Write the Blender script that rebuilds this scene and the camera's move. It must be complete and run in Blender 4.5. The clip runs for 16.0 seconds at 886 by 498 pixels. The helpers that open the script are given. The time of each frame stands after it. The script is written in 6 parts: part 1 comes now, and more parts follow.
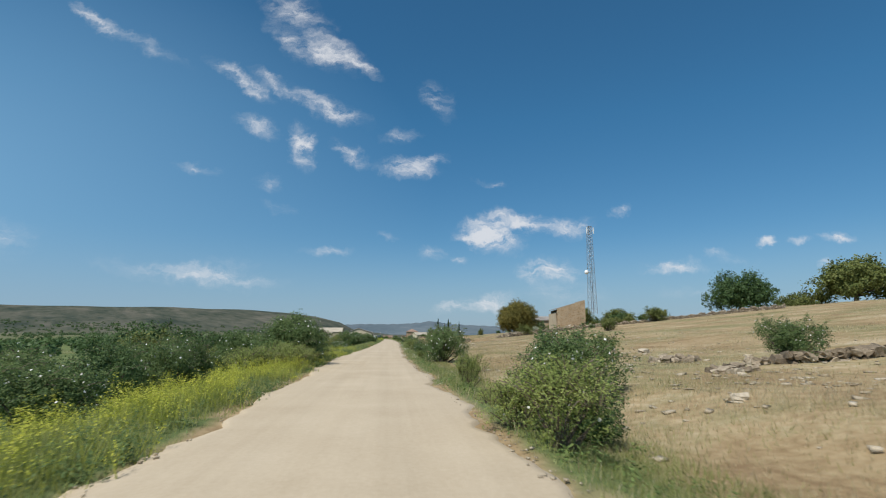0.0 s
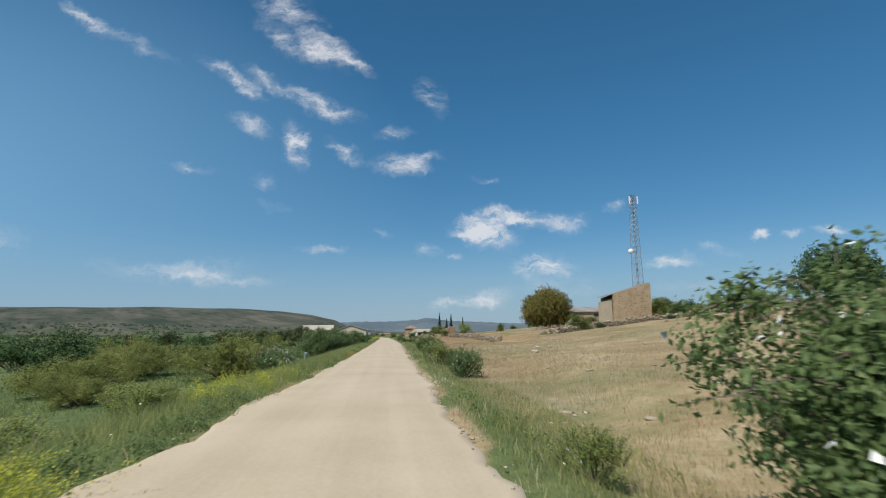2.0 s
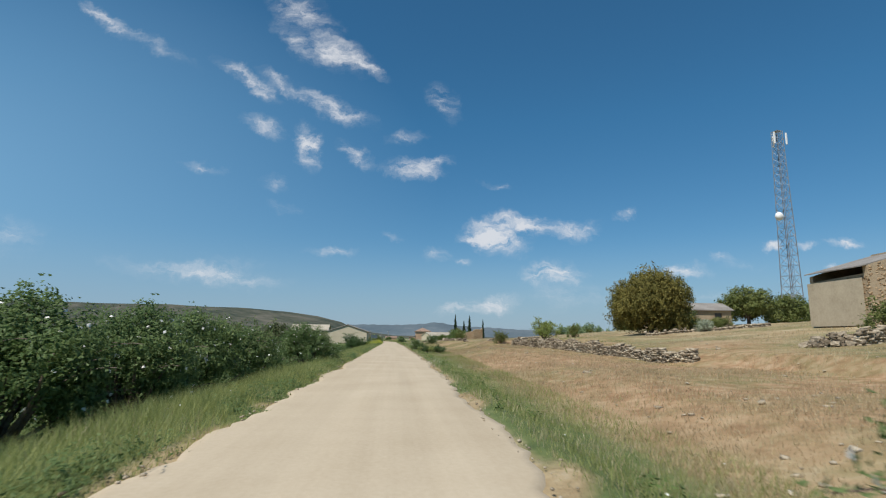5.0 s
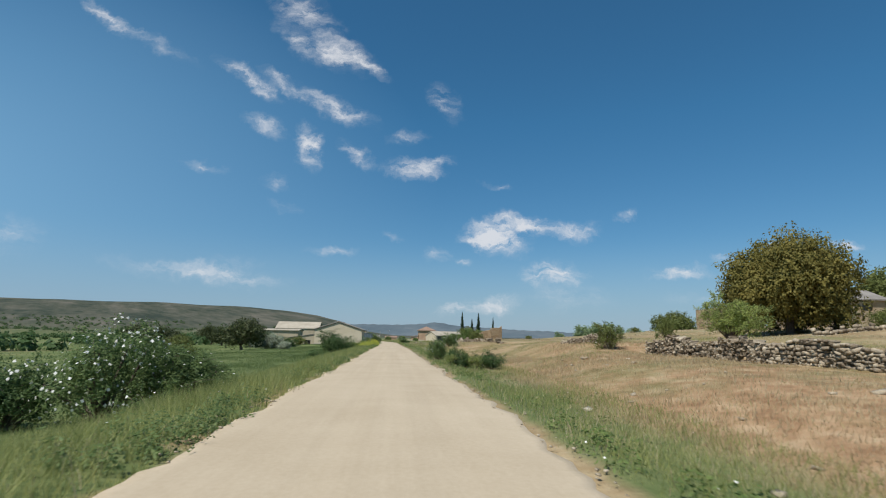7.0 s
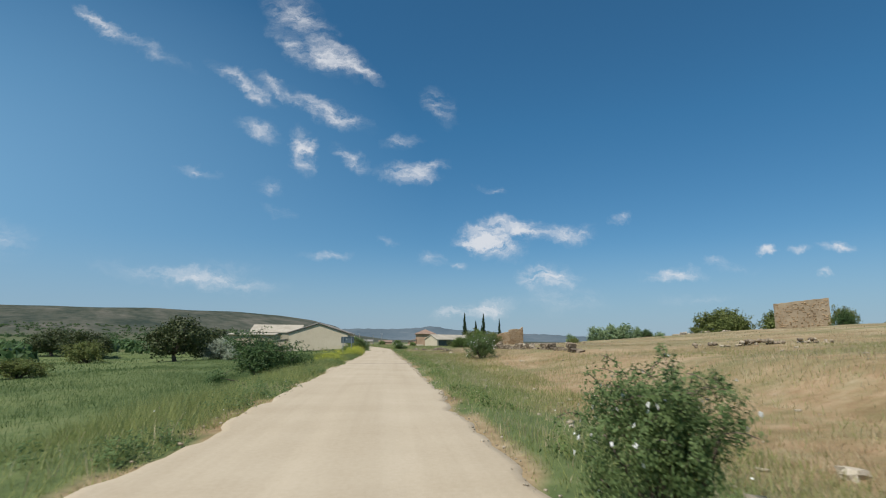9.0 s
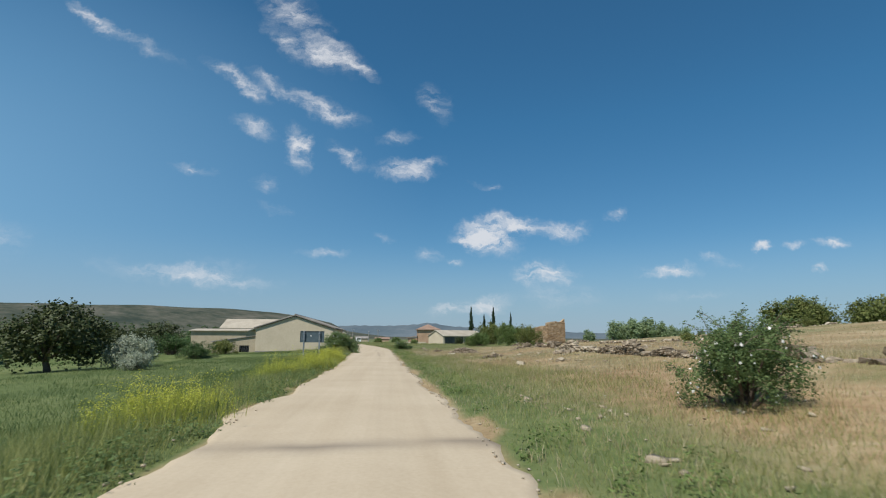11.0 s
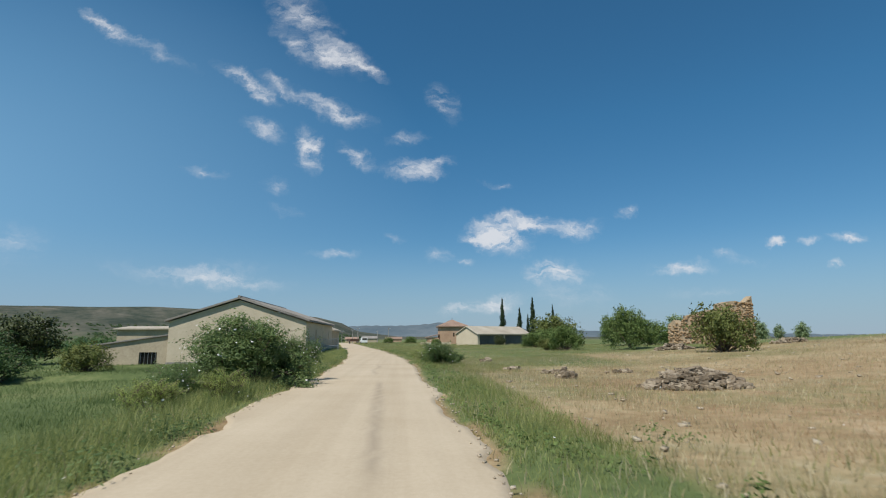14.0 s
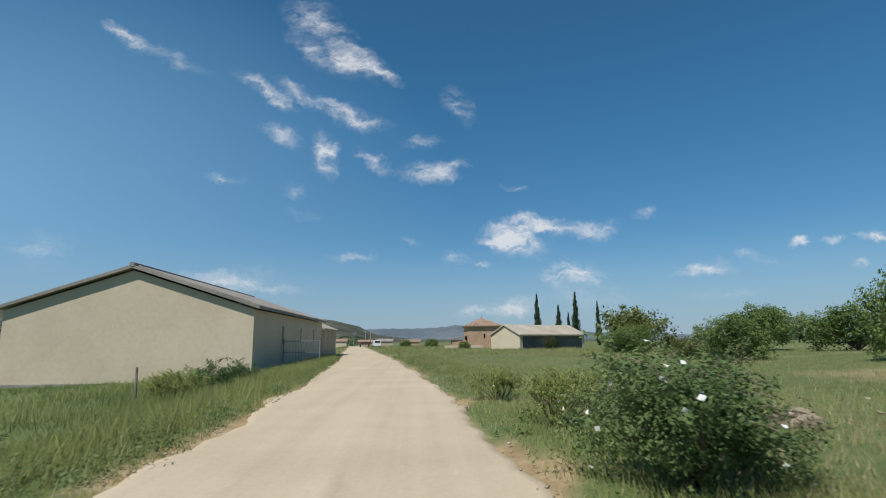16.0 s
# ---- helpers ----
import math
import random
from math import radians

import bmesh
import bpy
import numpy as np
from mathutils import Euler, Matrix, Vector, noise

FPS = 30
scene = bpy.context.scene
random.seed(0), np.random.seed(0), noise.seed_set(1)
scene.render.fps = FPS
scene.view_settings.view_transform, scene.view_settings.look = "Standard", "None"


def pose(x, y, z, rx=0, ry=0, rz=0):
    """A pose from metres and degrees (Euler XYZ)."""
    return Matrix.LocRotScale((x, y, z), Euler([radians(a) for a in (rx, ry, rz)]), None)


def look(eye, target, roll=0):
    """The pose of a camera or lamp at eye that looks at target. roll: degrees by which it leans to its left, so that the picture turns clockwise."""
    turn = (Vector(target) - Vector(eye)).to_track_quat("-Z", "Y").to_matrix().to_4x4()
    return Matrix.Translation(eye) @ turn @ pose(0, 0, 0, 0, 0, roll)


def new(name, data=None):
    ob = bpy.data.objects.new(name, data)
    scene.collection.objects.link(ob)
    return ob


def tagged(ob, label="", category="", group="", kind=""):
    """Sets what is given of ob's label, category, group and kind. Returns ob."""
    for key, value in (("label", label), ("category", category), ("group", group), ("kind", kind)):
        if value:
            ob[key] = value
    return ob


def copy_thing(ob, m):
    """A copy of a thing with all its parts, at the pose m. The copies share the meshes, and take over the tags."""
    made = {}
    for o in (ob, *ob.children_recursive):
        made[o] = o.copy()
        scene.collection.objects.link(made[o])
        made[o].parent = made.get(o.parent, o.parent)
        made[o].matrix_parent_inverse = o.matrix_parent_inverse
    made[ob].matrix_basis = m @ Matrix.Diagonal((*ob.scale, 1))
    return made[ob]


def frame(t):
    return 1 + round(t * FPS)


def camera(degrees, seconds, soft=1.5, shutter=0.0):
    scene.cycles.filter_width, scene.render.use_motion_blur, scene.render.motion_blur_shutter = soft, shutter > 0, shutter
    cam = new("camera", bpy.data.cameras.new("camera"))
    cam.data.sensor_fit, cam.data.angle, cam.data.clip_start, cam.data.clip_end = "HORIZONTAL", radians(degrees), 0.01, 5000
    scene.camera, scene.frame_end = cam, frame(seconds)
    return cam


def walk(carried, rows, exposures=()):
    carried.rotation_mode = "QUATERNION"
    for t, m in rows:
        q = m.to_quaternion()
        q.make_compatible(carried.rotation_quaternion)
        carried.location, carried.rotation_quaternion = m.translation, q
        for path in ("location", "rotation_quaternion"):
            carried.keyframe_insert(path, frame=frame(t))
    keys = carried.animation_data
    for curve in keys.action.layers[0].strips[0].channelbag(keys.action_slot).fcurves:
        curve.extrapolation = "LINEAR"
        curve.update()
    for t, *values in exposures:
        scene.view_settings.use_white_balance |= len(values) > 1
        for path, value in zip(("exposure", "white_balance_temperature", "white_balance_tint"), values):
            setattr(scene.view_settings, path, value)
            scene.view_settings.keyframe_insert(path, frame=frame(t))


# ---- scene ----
cam = camera(79.5, 16.0, soft=1.1, shutter=0.09)
# seconds, x, y, z, yaw, pitch, roll
PATH = [
    (0.0, 0.00, 0.00, 1.430, -5.60, 9.33, 0.07),
    (0.5, -0.19, 9.35, 1.395, -5.66, 9.24, 0.26),
    (1.0, -0.43, 18.58, 1.473, -5.73, 9.21, 0.40),
    (1.5, -0.27, 27.80, 1.578, -5.93, 9.00, 0.36),
    (2.0, -0.19, 36.99, 1.583, -6.08, 8.98, 0.83),
    (2.5, -0.14, 46.25, 1.424, -5.92, 9.29, 0.57),
    (3.0, -0.16, 55.47, 1.468, -6.05, 9.54, 0.24),
    (3.5, -0.05, 64.40, 1.351, -5.99, 9.57, -0.59),
    (4.0, 0.03, 73.41, 1.328, -6.06, 9.67, -0.25),
    (4.2, 0.02, 77.01, 1.345, -5.90, 9.45, -0.26),
    (4.5, -0.00, 82.31, 1.439, -5.62, 9.32, -0.40),
    (5.0, -0.03, 90.86, 1.452, -5.11, 9.49, -0.62),
    (5.5, -0.04, 99.10, 1.451, -4.65, 9.82, -0.85),
    (6.0, -0.03, 107.01, 1.445, -4.39, 10.00, -1.07),
    (6.3, -0.03, 111.62, 1.390, -4.39, 9.89, -1.21),
    (6.5, -0.04, 114.63, 1.363, -4.46, 9.68, -1.21),
    (7.0, -0.13, 121.96, 1.361, -5.06, 9.51, -0.93),
    (7.5, -0.20, 129.42, 1.409, -5.45, 9.78, -0.66),
    (8.0, -0.21, 136.84, 1.522, -5.58, 9.66, -0.72),
    (8.5, -0.08, 144.50, 1.609, -5.97, 9.33, -0.15),
    (8.7, 0.13, 147.48, 1.537, -5.74, 9.64, -0.48),
    (9.0, 0.32, 151.93, 1.454, -5.61, 9.93, -0.46),
    (9.5, 0.36, 159.30, 1.448, -5.81, 10.08, -0.43),
    (10.0, 0.24, 166.59, 1.449, -6.17, 9.96, -0.39),
    (10.5, 0.12, 173.80, 1.452, -6.36, 9.73, -0.36),
    (10.8, 0.12, 178.09, 1.497, -6.22, 9.62, -0.34),
    (11.0, 0.16, 180.93, 1.540, -5.99, 9.58, -0.25),
    (11.5, 0.20, 188.07, 1.476, -5.75, 9.58, 0.09),
    (12.0, 0.23, 195.23, 1.369, -5.48, 9.55, 0.27),
    (12.5, 0.21, 202.46, 1.498, -5.05, 9.43, 0.02),
    (13.0, 0.07, 209.66, 1.434, -4.94, 9.50, 0.10),
    (13.5, -0.08, 216.86, 1.403, -5.16, 9.55, 0.83),
    (14.0, -0.09, 223.76, 1.487, -4.86, 9.54, 0.23),
    (14.5, -0.18, 230.57, 1.498, -4.70, 9.29, 0.40),
    (15.0, -0.25, 237.09, 1.399, -4.36, 9.50, 0.91),
    (15.5, -0.40, 243.17, 1.484, -3.50, 9.41, 0.15),
    (16.0, -0.41, 249.07, 1.382, -3.08, 9.85, 0.45),
]
walk(cam, [(t, pose(x, y, z, 90 + pitch, 0, yaw) @ pose(0, 0, 0, 0, 0, -roll)) for t, x, y, z, yaw, pitch, roll in PATH])

# ---- world, sun, exposure ----
SUN_AZ, SUN_EL = radians(224), radians(57)
scene.view_settings.exposure = 0.0
world = bpy.data.worlds.new("sky")
scene.world = world
world.use_nodes = True
wt = world.node_tree
wt.nodes.clear()


def node(tree, kind, **sets):
    n = tree.nodes.new(kind)
    for key, value in sets.items():
        if key == "op":
            n.operation = value
        elif key == "blend":
            n.blend_type = value
        elif key == "type":
            n.data_type = value
        elif key == "label_in":
            for k, v in value.items():
                n.inputs[k].default_value = v
    return n


def math_node(tree, op, a, b=None, clamp=False):
    n = node(tree, "ShaderNodeMath", op=op)
    n.use_clamp = clamp
    for i, v in enumerate((a, b)):
        if v is None:
            continue
        if isinstance(v, (int, float)):
            n.inputs[i].default_value = v
        else:
            tree.links.new(v, n.inputs[i])
    return n.outputs[0]


sky = node(wt, "ShaderNodeTexSky")
sky.sky_type = "NISHITA"
sky.sun_disc = False
sky.sun_elevation, sky.sun_rotation = SUN_EL, SUN_AZ
sky.altitude, sky.air_density, sky.dust_density, sky.ozone_density = 900, 1.0, 0.15, 1.5
coord = node(wt, "ShaderNodeTexCoord")
sep = node(wt, "ShaderNodeSeparateXYZ")
wt.links.new(coord.outputs["Generated"], sep.inputs[0])
ahead = math_node(wt, "MAXIMUM", math_node(wt, "ABSOLUTE", sep.outputs[1]), 0.02)
flat = node(wt, "ShaderNodeCombineXYZ")
wt.links.new(math_node(wt, "DIVIDE", sep.outputs[0], ahead), flat.inputs[0])
wt.links.new(math_node(wt, "DIVIDE", sep.outputs[2], ahead), flat.inputs[1])
wob = node(wt, "ShaderNodeTexNoise", label_in={"Scale": 12.0, "Detail": 6.0, "Roughness": 0.68})
wt.links.new(flat.outputs[0], wob.inputs["Vector"])
shift = node(wt, "ShaderNodeVectorMath", op="MULTIPLY_ADD")
wt.links.new(wob.outputs["Color"], shift.inputs[0])
shift.inputs[1].default_value = (0.10, 0.07, 0)
wt.links.new(flat.outputs[0], shift.inputs[2])
back = node(wt, "ShaderNodeVectorMath", op="SUBTRACT")
wt.links.new(shift.outputs[0], back.inputs[0])
back.inputs[1].default_value = (0.05, 0.035, 0)
cover = []


def cloud(u, v, a, b, turn, dense):
    """One cloud of the sky: its direction, its half sizes, its slant and its density."""
    m = node(wt, "ShaderNodeMapping")
    m.vector_type = "TEXTURE"
    m.inputs["Location"].default_value = (u, v, 0)
    m.inputs["Rotation"].default_value = (0, 0, radians(turn))
    m.inputs["Scale"].default_value = (a * 1.12, b * 1.2, 1)
    wt.links.new(back.outputs[0], m.inputs["Vector"])
    size = node(wt, "ShaderNodeVectorMath", op="LENGTH")
    wt.links.new(m.outputs[0], size.inputs[0])
    v1 = math_node(wt, "SUBTRACT", 1.0, size.outputs["Value"], clamp=True)
    v2 = math_node(wt, "MULTIPLY", v1, dense)
    cover.append(math_node(wt, "ADD", cover[-1], v2) if cover else v2)


cloud(-0.561, 0.596, 0.073, 0.019, -30, 0.90)
cloud(-0.461, 0.547, 0.080, 0.016, -25, 0.40)
cloud(-0.297, 0.492, 0.087, 0.019, -35, 0.90)
cloud(-0.198, 0.642, 0.083, 0.040, -30, 0.80)
cloud(-0.123, 0.554, 0.091, 0.035, -15, 0.95)
cloud(-0.216, 0.582, 0.060, 0.021, -50, 0.50)
cloud(-0.132, 0.443, 0.100, 0.024, -20, 0.85)
cloud(-0.232, 0.485, 0.056, 0.016, -35, 0.65)
cloud(-0.058, 0.529, 0.047, 0.013, -25, 0.50)
cloud(-0.258, 0.396, 0.045, 0.019, -15, 0.75)
cloud(-0.174, 0.360, 0.029, 0.051, 15, 0.95)
cloud(-0.084, 0.351, 0.053, 0.017, -35, 0.80)
cloud(0.029, 0.322, 0.064, 0.024, 0, 0.95)
cloud(0.078, 0.342, 0.040, 0.013, 20, 0.50)
cloud(0.091, 0.462, 0.029, 0.045, 30, 0.60)
cloud(0.014, 0.387, 0.043, 0.015, 20, 0.55)
cloud(-0.362, 0.317, 0.048, 0.012, -8, 0.50)
cloud(-0.235, 0.284, 0.029, 0.019, -5, 0.50)
cloud(-0.211, 0.241, 0.033, 0.011, 0, 0.35)
cloud(0.162, 0.203, 0.042, 0.030, 0, 0.95)
cloud(0.212, 0.218, 0.046, 0.034, 0, 1.0)
cloud(0.262, 0.218, 0.036, 0.024, 10, 0.9)
cloud(0.200, 0.188, 0.080, 0.016, 0, 0.7)
cloud(0.340, 0.213, 0.077, 0.021, 4, 0.85)
cloud(0.205, 0.175, 0.060, 0.021, -10, 0.70)
cloud(0.188, 0.302, 0.033, 0.009, 0, 0.50)
cloud(0.454, 0.249, 0.029, 0.012, 25, 0.60)
cloud(0.272, 0.122, 0.050, 0.022, 0, 0.8)
cloud(0.322, 0.130, 0.050, 0.026, 0, 0.85)
cloud(0.331, 0.083, 0.113, 0.033, -5, 0.35)
cloud(0.174, 0.063, 0.069, 0.019, 8, 0.80)
cloud(0.107, 0.052, 0.043, 0.011, 0, 0.50)
cloud(0.554, 0.137, 0.073, 0.015, 3, 0.90)
cloud(-0.118, 0.159, 0.051, 0.012, 0, 0.60)
cloud(0.074, 0.158, 0.032, 0.016, 0, 0.50)
cloud(0.128, 0.148, 0.027, 0.009, 0, 0.60)
cloud(-0.013, 0.185, 0.027, 0.008, 0, 0.35)
cloud(-0.40, 0.116, 0.16, 0.022, -6, 0.42)
cloud(-0.30, 0.106, 0.13, 0.020, -8, 0.40)
cloud(-0.291, 0.131, 0.080, 0.019, -5, 0.30)
cloud(-0.686, 0.171, 0.073, 0.043, 0, 0.35)
cloud(0.758, 0.192, 0.027, 0.013, 0, 0.90)
cloud(0.829, 0.195, 0.029, 0.011, 0, 0.60)
cloud(0.909, 0.203, 0.048, 0.013, 3, 0.95)
cloud(0.649, 0.163, 0.037, 0.009, 0, 0.60)
cloud(0.699, 0.151, 0.067, 0.011, 0, 0.30)
cloud(0.893, 0.147, 0.019, 0.009, 0, 0.50)
cloud(0.609, 0.091, 0.120, 0.013, 0, 0.25)
fine = node(wt, "ShaderNodeTexNoise", label_in={"Scale": 19.0, "Detail": 8.0, "Roughness": 0.68})
comb = node(wt, "ShaderNodeMapping")
comb.inputs["Rotation"].default_value = (0, 0, radians(28))
comb.inputs["Scale"].default_value = (0.8, 2.1, 1)
wt.links.new(back.outputs[0], comb.inputs["Vector"])
wt.links.new(comb.outputs[0], fine.inputs["Vector"])
rag = math_node(wt, "MULTIPLY", cover[-1], math_node(wt, "ADD", math_node(wt, "MULTIPLY", fine.outputs["Fac"], 4.2), -1.25))
veil = node(wt, "ShaderNodeMapRange")
veil.interpolation_type = "SMOOTHSTEP"
veil.inputs["From Min"].default_value, veil.inputs["From Max"].default_value = 0.0, 1.15
veil.inputs["To Max"].default_value = 0.84
wt.links.new(rag, veil.inputs["Value"])
white = node(wt, "ShaderNodeMix", type="RGBA")
wt.links.new(veil.outputs[0], white.inputs["Factor"])
thin = node(wt, "ShaderNodeMapping")
thin.vector_type = "TEXTURE"
thin.inputs["Location"].default_value, thin.inputs["Scale"].default_value = (-1.0, 0.27, 0), (1.08, 0.56, 1)
wt.links.new(flat.outputs[0], thin.inputs["Vector"])
span = node(wt, "ShaderNodeVectorMath", op="LENGTH")
wt.links.new(thin.outputs[0], span.inputs[0])
cirrus = math_node(wt, "MULTIPLY", math_node(wt, "SUBTRACT", 1.0, span.outputs["Value"], clamp=True), 0.56)
clear_air = node(wt, "ShaderNodeMix", type="RGBA", blend="MULTIPLY")
clear_air.inputs["Factor"].default_value = 1.0
wt.links.new(sky.outputs[0], clear_air.inputs["A"])
tint = node(wt, "ShaderNodeMix", type="RGBA")
tint.inputs["A"].default_value, tint.inputs["B"].default_value = (0.575, 0.585, 0.655, 1), (0.363, 0.845, 0.995, 1)
wt.links.new(math_node(wt, "POWER", math_node(wt, "MULTIPLY", math_node(wt, "MAXIMUM", sep.outputs[2], 0.0), 2.6, clamp=True), 0.6), tint.inputs["Factor"])
wt.links.new(tint.outputs["Result"], clear_air.inputs["B"])
pale = node(wt, "ShaderNodeMix", type="RGBA")
wt.links.new(cirrus, pale.inputs["Factor"])
wt.links.new(clear_air.outputs["Result"], pale.inputs["A"])
pale.inputs["B"].default_value = (2.7, 5.1, 7.4, 1)
haze = node(wt, "ShaderNodeMix", type="RGBA")
low = node(wt, "ShaderNodeMapRange")
low.interpolation_type = "SMOOTHSTEP"
low.inputs["From Min"].default_value, low.inputs["From Max"].default_value = -0.01, 0.19
low.inputs["To Min"].default_value, low.inputs["To Max"].default_value = 0.78, 0.0
wt.links.new(sep.outputs[2], low.inputs["Value"])
wt.links.new(low.outputs[0], haze.inputs["Factor"])
wt.links.new(pale.outputs["Result"], haze.inputs["A"])
haze.inputs["B"].default_value = (2.75, 4.05, 5.45, 1)
wt.links.new(haze.outputs["Result"], white.inputs["A"])
white.inputs["B"].default_value = (7.6, 7.7, 8.0, 1)
bg = node(wt, "ShaderNodeBackground")
wt.links.new(white.outputs["Result"], bg.inputs["Color"])
bg.inputs["Strength"].default_value = 0.10
wo = node(wt, "ShaderNodeOutputWorld")
wt.links.new(bg.outputs[0], wo.inputs["Surface"])

sun = new("sun", bpy.data.lights.new("sun", "SUN"))
sun.data.energy, sun.data.angle, sun.data.color = 5.0, radians(0.53), (1.0, 0.96, 0.90)
sun_dir = Vector((math.sin(SUN_AZ) * math.cos(SUN_EL), math.cos(SUN_AZ) * math.cos(SUN_EL), math.sin(SUN_EL)))
sun.matrix_world = look(sun_dir * 100, (0, 0, 0))


# ---- materials ----
def surface(name, colours, rough=0.85, scales=(0.6, 9.0), bump=0.25, bump_scale=30.0, island=0.0, thing=0.0, clear=0.0, spec=0.25, metal=0.0, stops=None):
    """A rough natural surface: colours spread by noise at two scales, by the piece (island) or by the object (thing); clear: light through leaves."""
    m = bpy.data.materials.new(name)
    m.use_nodes = True
    t = m.node_tree
    b = t.nodes["Principled BSDF"]
    b.inputs["Roughness"].default_value = rough
    b.inputs["Metallic"].default_value = metal
    b.inputs["Specular IOR Level"].default_value = spec
    geo = node(t, "ShaderNodeNewGeometry")
    n1 = node(t, "ShaderNodeTexNoise", label_in={"Scale": scales[0], "Detail": 4.0, "Roughness": 0.6})
    n2 = node(t, "ShaderNodeTexNoise", label_in={"Scale": scales[1], "Detail": 5.0, "Roughness": 0.65})
    for n in (n1, n2):
        t.links.new(geo.outputs["Position"], n.inputs["Vector"])
    left = 1.0 - island - thing
    total = math_node(t, "ADD", math_node(t, "MULTIPLY", n1.outputs["Fac"], 0.55 * left), math_node(t, "MULTIPLY", n2.outputs["Fac"], 0.45 * left))
    spread = math_node(t, "ADD", math_node(t, "MULTIPLY", math_node(t, "SUBTRACT", total, 0.5 * left), 2.4), 0.5 * left)
    if island:
        spread = math_node(t, "ADD", spread, math_node(t, "MULTIPLY", geo.outputs["Random Per Island"], island))
    if thing:
        info = node(t, "ShaderNodeObjectInfo")
        spread = math_node(t, "ADD", spread, math_node(t, "MULTIPLY", info.outputs["Random"], thing))
    ramp = node(t, "ShaderNodeValToRGB")
    e = ramp.color_ramp.elements
    while len(e) < len(colours):
        e.new(0.5)
    for i, c in enumerate(colours):
        e[i].position = stops[i] if stops else 0.15 + 0.7 * i / max(1, len(colours) - 1)
        e[i].color = (*c, 1)
    t.links.new(spread, ramp.inputs["Fac"])
    t.links.new(ramp.outputs["Color"], b.inputs["Base Color"])
    if bump:
        n3 = node(t, "ShaderNodeTexNoise", label_in={"Scale": bump_scale, "Detail": 4.0, "Roughness": 0.6})
        t.links.new(geo.outputs["Position"], n3.inputs["Vector"])
        bp = node(t, "ShaderNodeBump", label_in={"Strength": bump, "Distance": 0.05})
        t.links.new(n3.outputs["Fac"], bp.inputs["Height"])
        t.links.new(bp.outputs["Normal"], b.inputs["Normal"])
    if clear:
        tr = node(t, "ShaderNodeBsdfTranslucent")
        t.links.new(ramp.outputs["Color"], tr.inputs["Color"])
        mx = node(t, "ShaderNodeMixShader")
        mx.inputs[0].default_value = clear
        t.links.new(b.outputs[0], mx.inputs[1])
        t.links.new(tr.outputs[0], mx.inputs[2])
        t.links.new(mx.outputs[0], t.nodes["Material Output"].inputs["Surface"])
    return m


M_GREEN = surface("green_blades", [(0.235, 0.238, 0.08), (0.37, 0.362, 0.145), (0.50, 0.475, 0.24)], 0.6, (0.25, 3.0), 0, island=0.5, clear=0.5)
M_VERGE = surface("verge_blades", [(0.187, 0.218, 0.065), (0.325, 0.351, 0.121), (0.484, 0.477, 0.21)], 0.6, (0.25, 3.0), 0, island=0.5, clear=0.5)
M_LUSH = surface("lush_blades", [(0.085, 0.132, 0.045), (0.148, 0.205, 0.07), (0.24, 0.285, 0.115)], 0.6, (0.2, 2.0), 0, island=0.5, clear=0.5)
M_STRAW = surface("straw_blades", [(0.37, 0.295, 0.165), (0.51, 0.42, 0.25), (0.64, 0.555, 0.37)], 0.7, (0.2, 2.0), 0, island=0.5, clear=0.42)
M_RUST = surface("reddish_dry_blades", [(0.36, 0.25, 0.14), (0.50, 0.375, 0.22), (0.62, 0.50, 0.32)], 0.7, (0.2, 2.0), 0, island=0.5, clear=0.42)
M_TUFT = surface("orange_dry_blades", [(0.33, 0.19, 0.06), (0.48, 0.30, 0.11), (0.58, 0.40, 0.18)], 0.7, (0.5, 4.0), 0, island=0.5, clear=0.25)
M_MUSTARD = surface("mustard_petals", [(0.42, 0.45, 0.055), (0.55, 0.55, 0.075), (0.66, 0.63, 0.13)], 0.6, (0.6, 5.0), 0, island=0.6, clear=0.4)
M_STALK = surface("mustard_stalks", [(0.26, 0.30, 0.06), (0.38, 0.41, 0.085), (0.49, 0.50, 0.125)], 0.6, (0.5, 4.0), 0, island=0.5, clear=0.5)
M_BROOM = surface("broom_leaves", [(0.19, 0.245, 0.068), (0.33, 0.39, 0.118), (0.48, 0.525, 0.195)], 0.55, (0.7, 5.0), 0, island=0.35, thing=0.1, clear=0.5, spec=0.15)
M_PETAL = surface("white_petals", [(0.75, 0.74, 0.68), (0.85, 0.84, 0.80)], 0.6, (3, 30), 0, clear=0.2)
M_LEAF_DARK = surface("dark_leaves", [(0.042, 0.078, 0.03), (0.08, 0.138, 0.047), (0.145, 0.21, 0.08)], 0.5, (0.7, 5.0), 0, island=0.3, thing=0.1, clear=0.38, spec=0.2)
M_LEAF_MID = surface("rose_leaves", [(0.08, 0.13, 0.047), (0.146, 0.212, 0.076), (0.245, 0.308, 0.124)], 0.5, (0.7, 5.0), 0, island=0.3, thing=0.1, clear=0.44, spec=0.2)
M_LEAF_OLIVE = surface("olive_leaves", [(0.075, 0.10, 0.03), (0.145, 0.172, 0.05), (0.245, 0.255, 0.088)], 0.55, (0.5, 3.0), 0, island=0.25, thing=0.1, clear=0.3, spec=0.15)
M_LEAF_OAK = surface("holm_oak_leaves", [(0.092, 0.093, 0.027), (0.195, 0.174, 0.048), (0.31, 0.254, 0.072)], 0.6, (0.35, 2.0), 0, island=0.22, clear=0.34, spec=0.15)
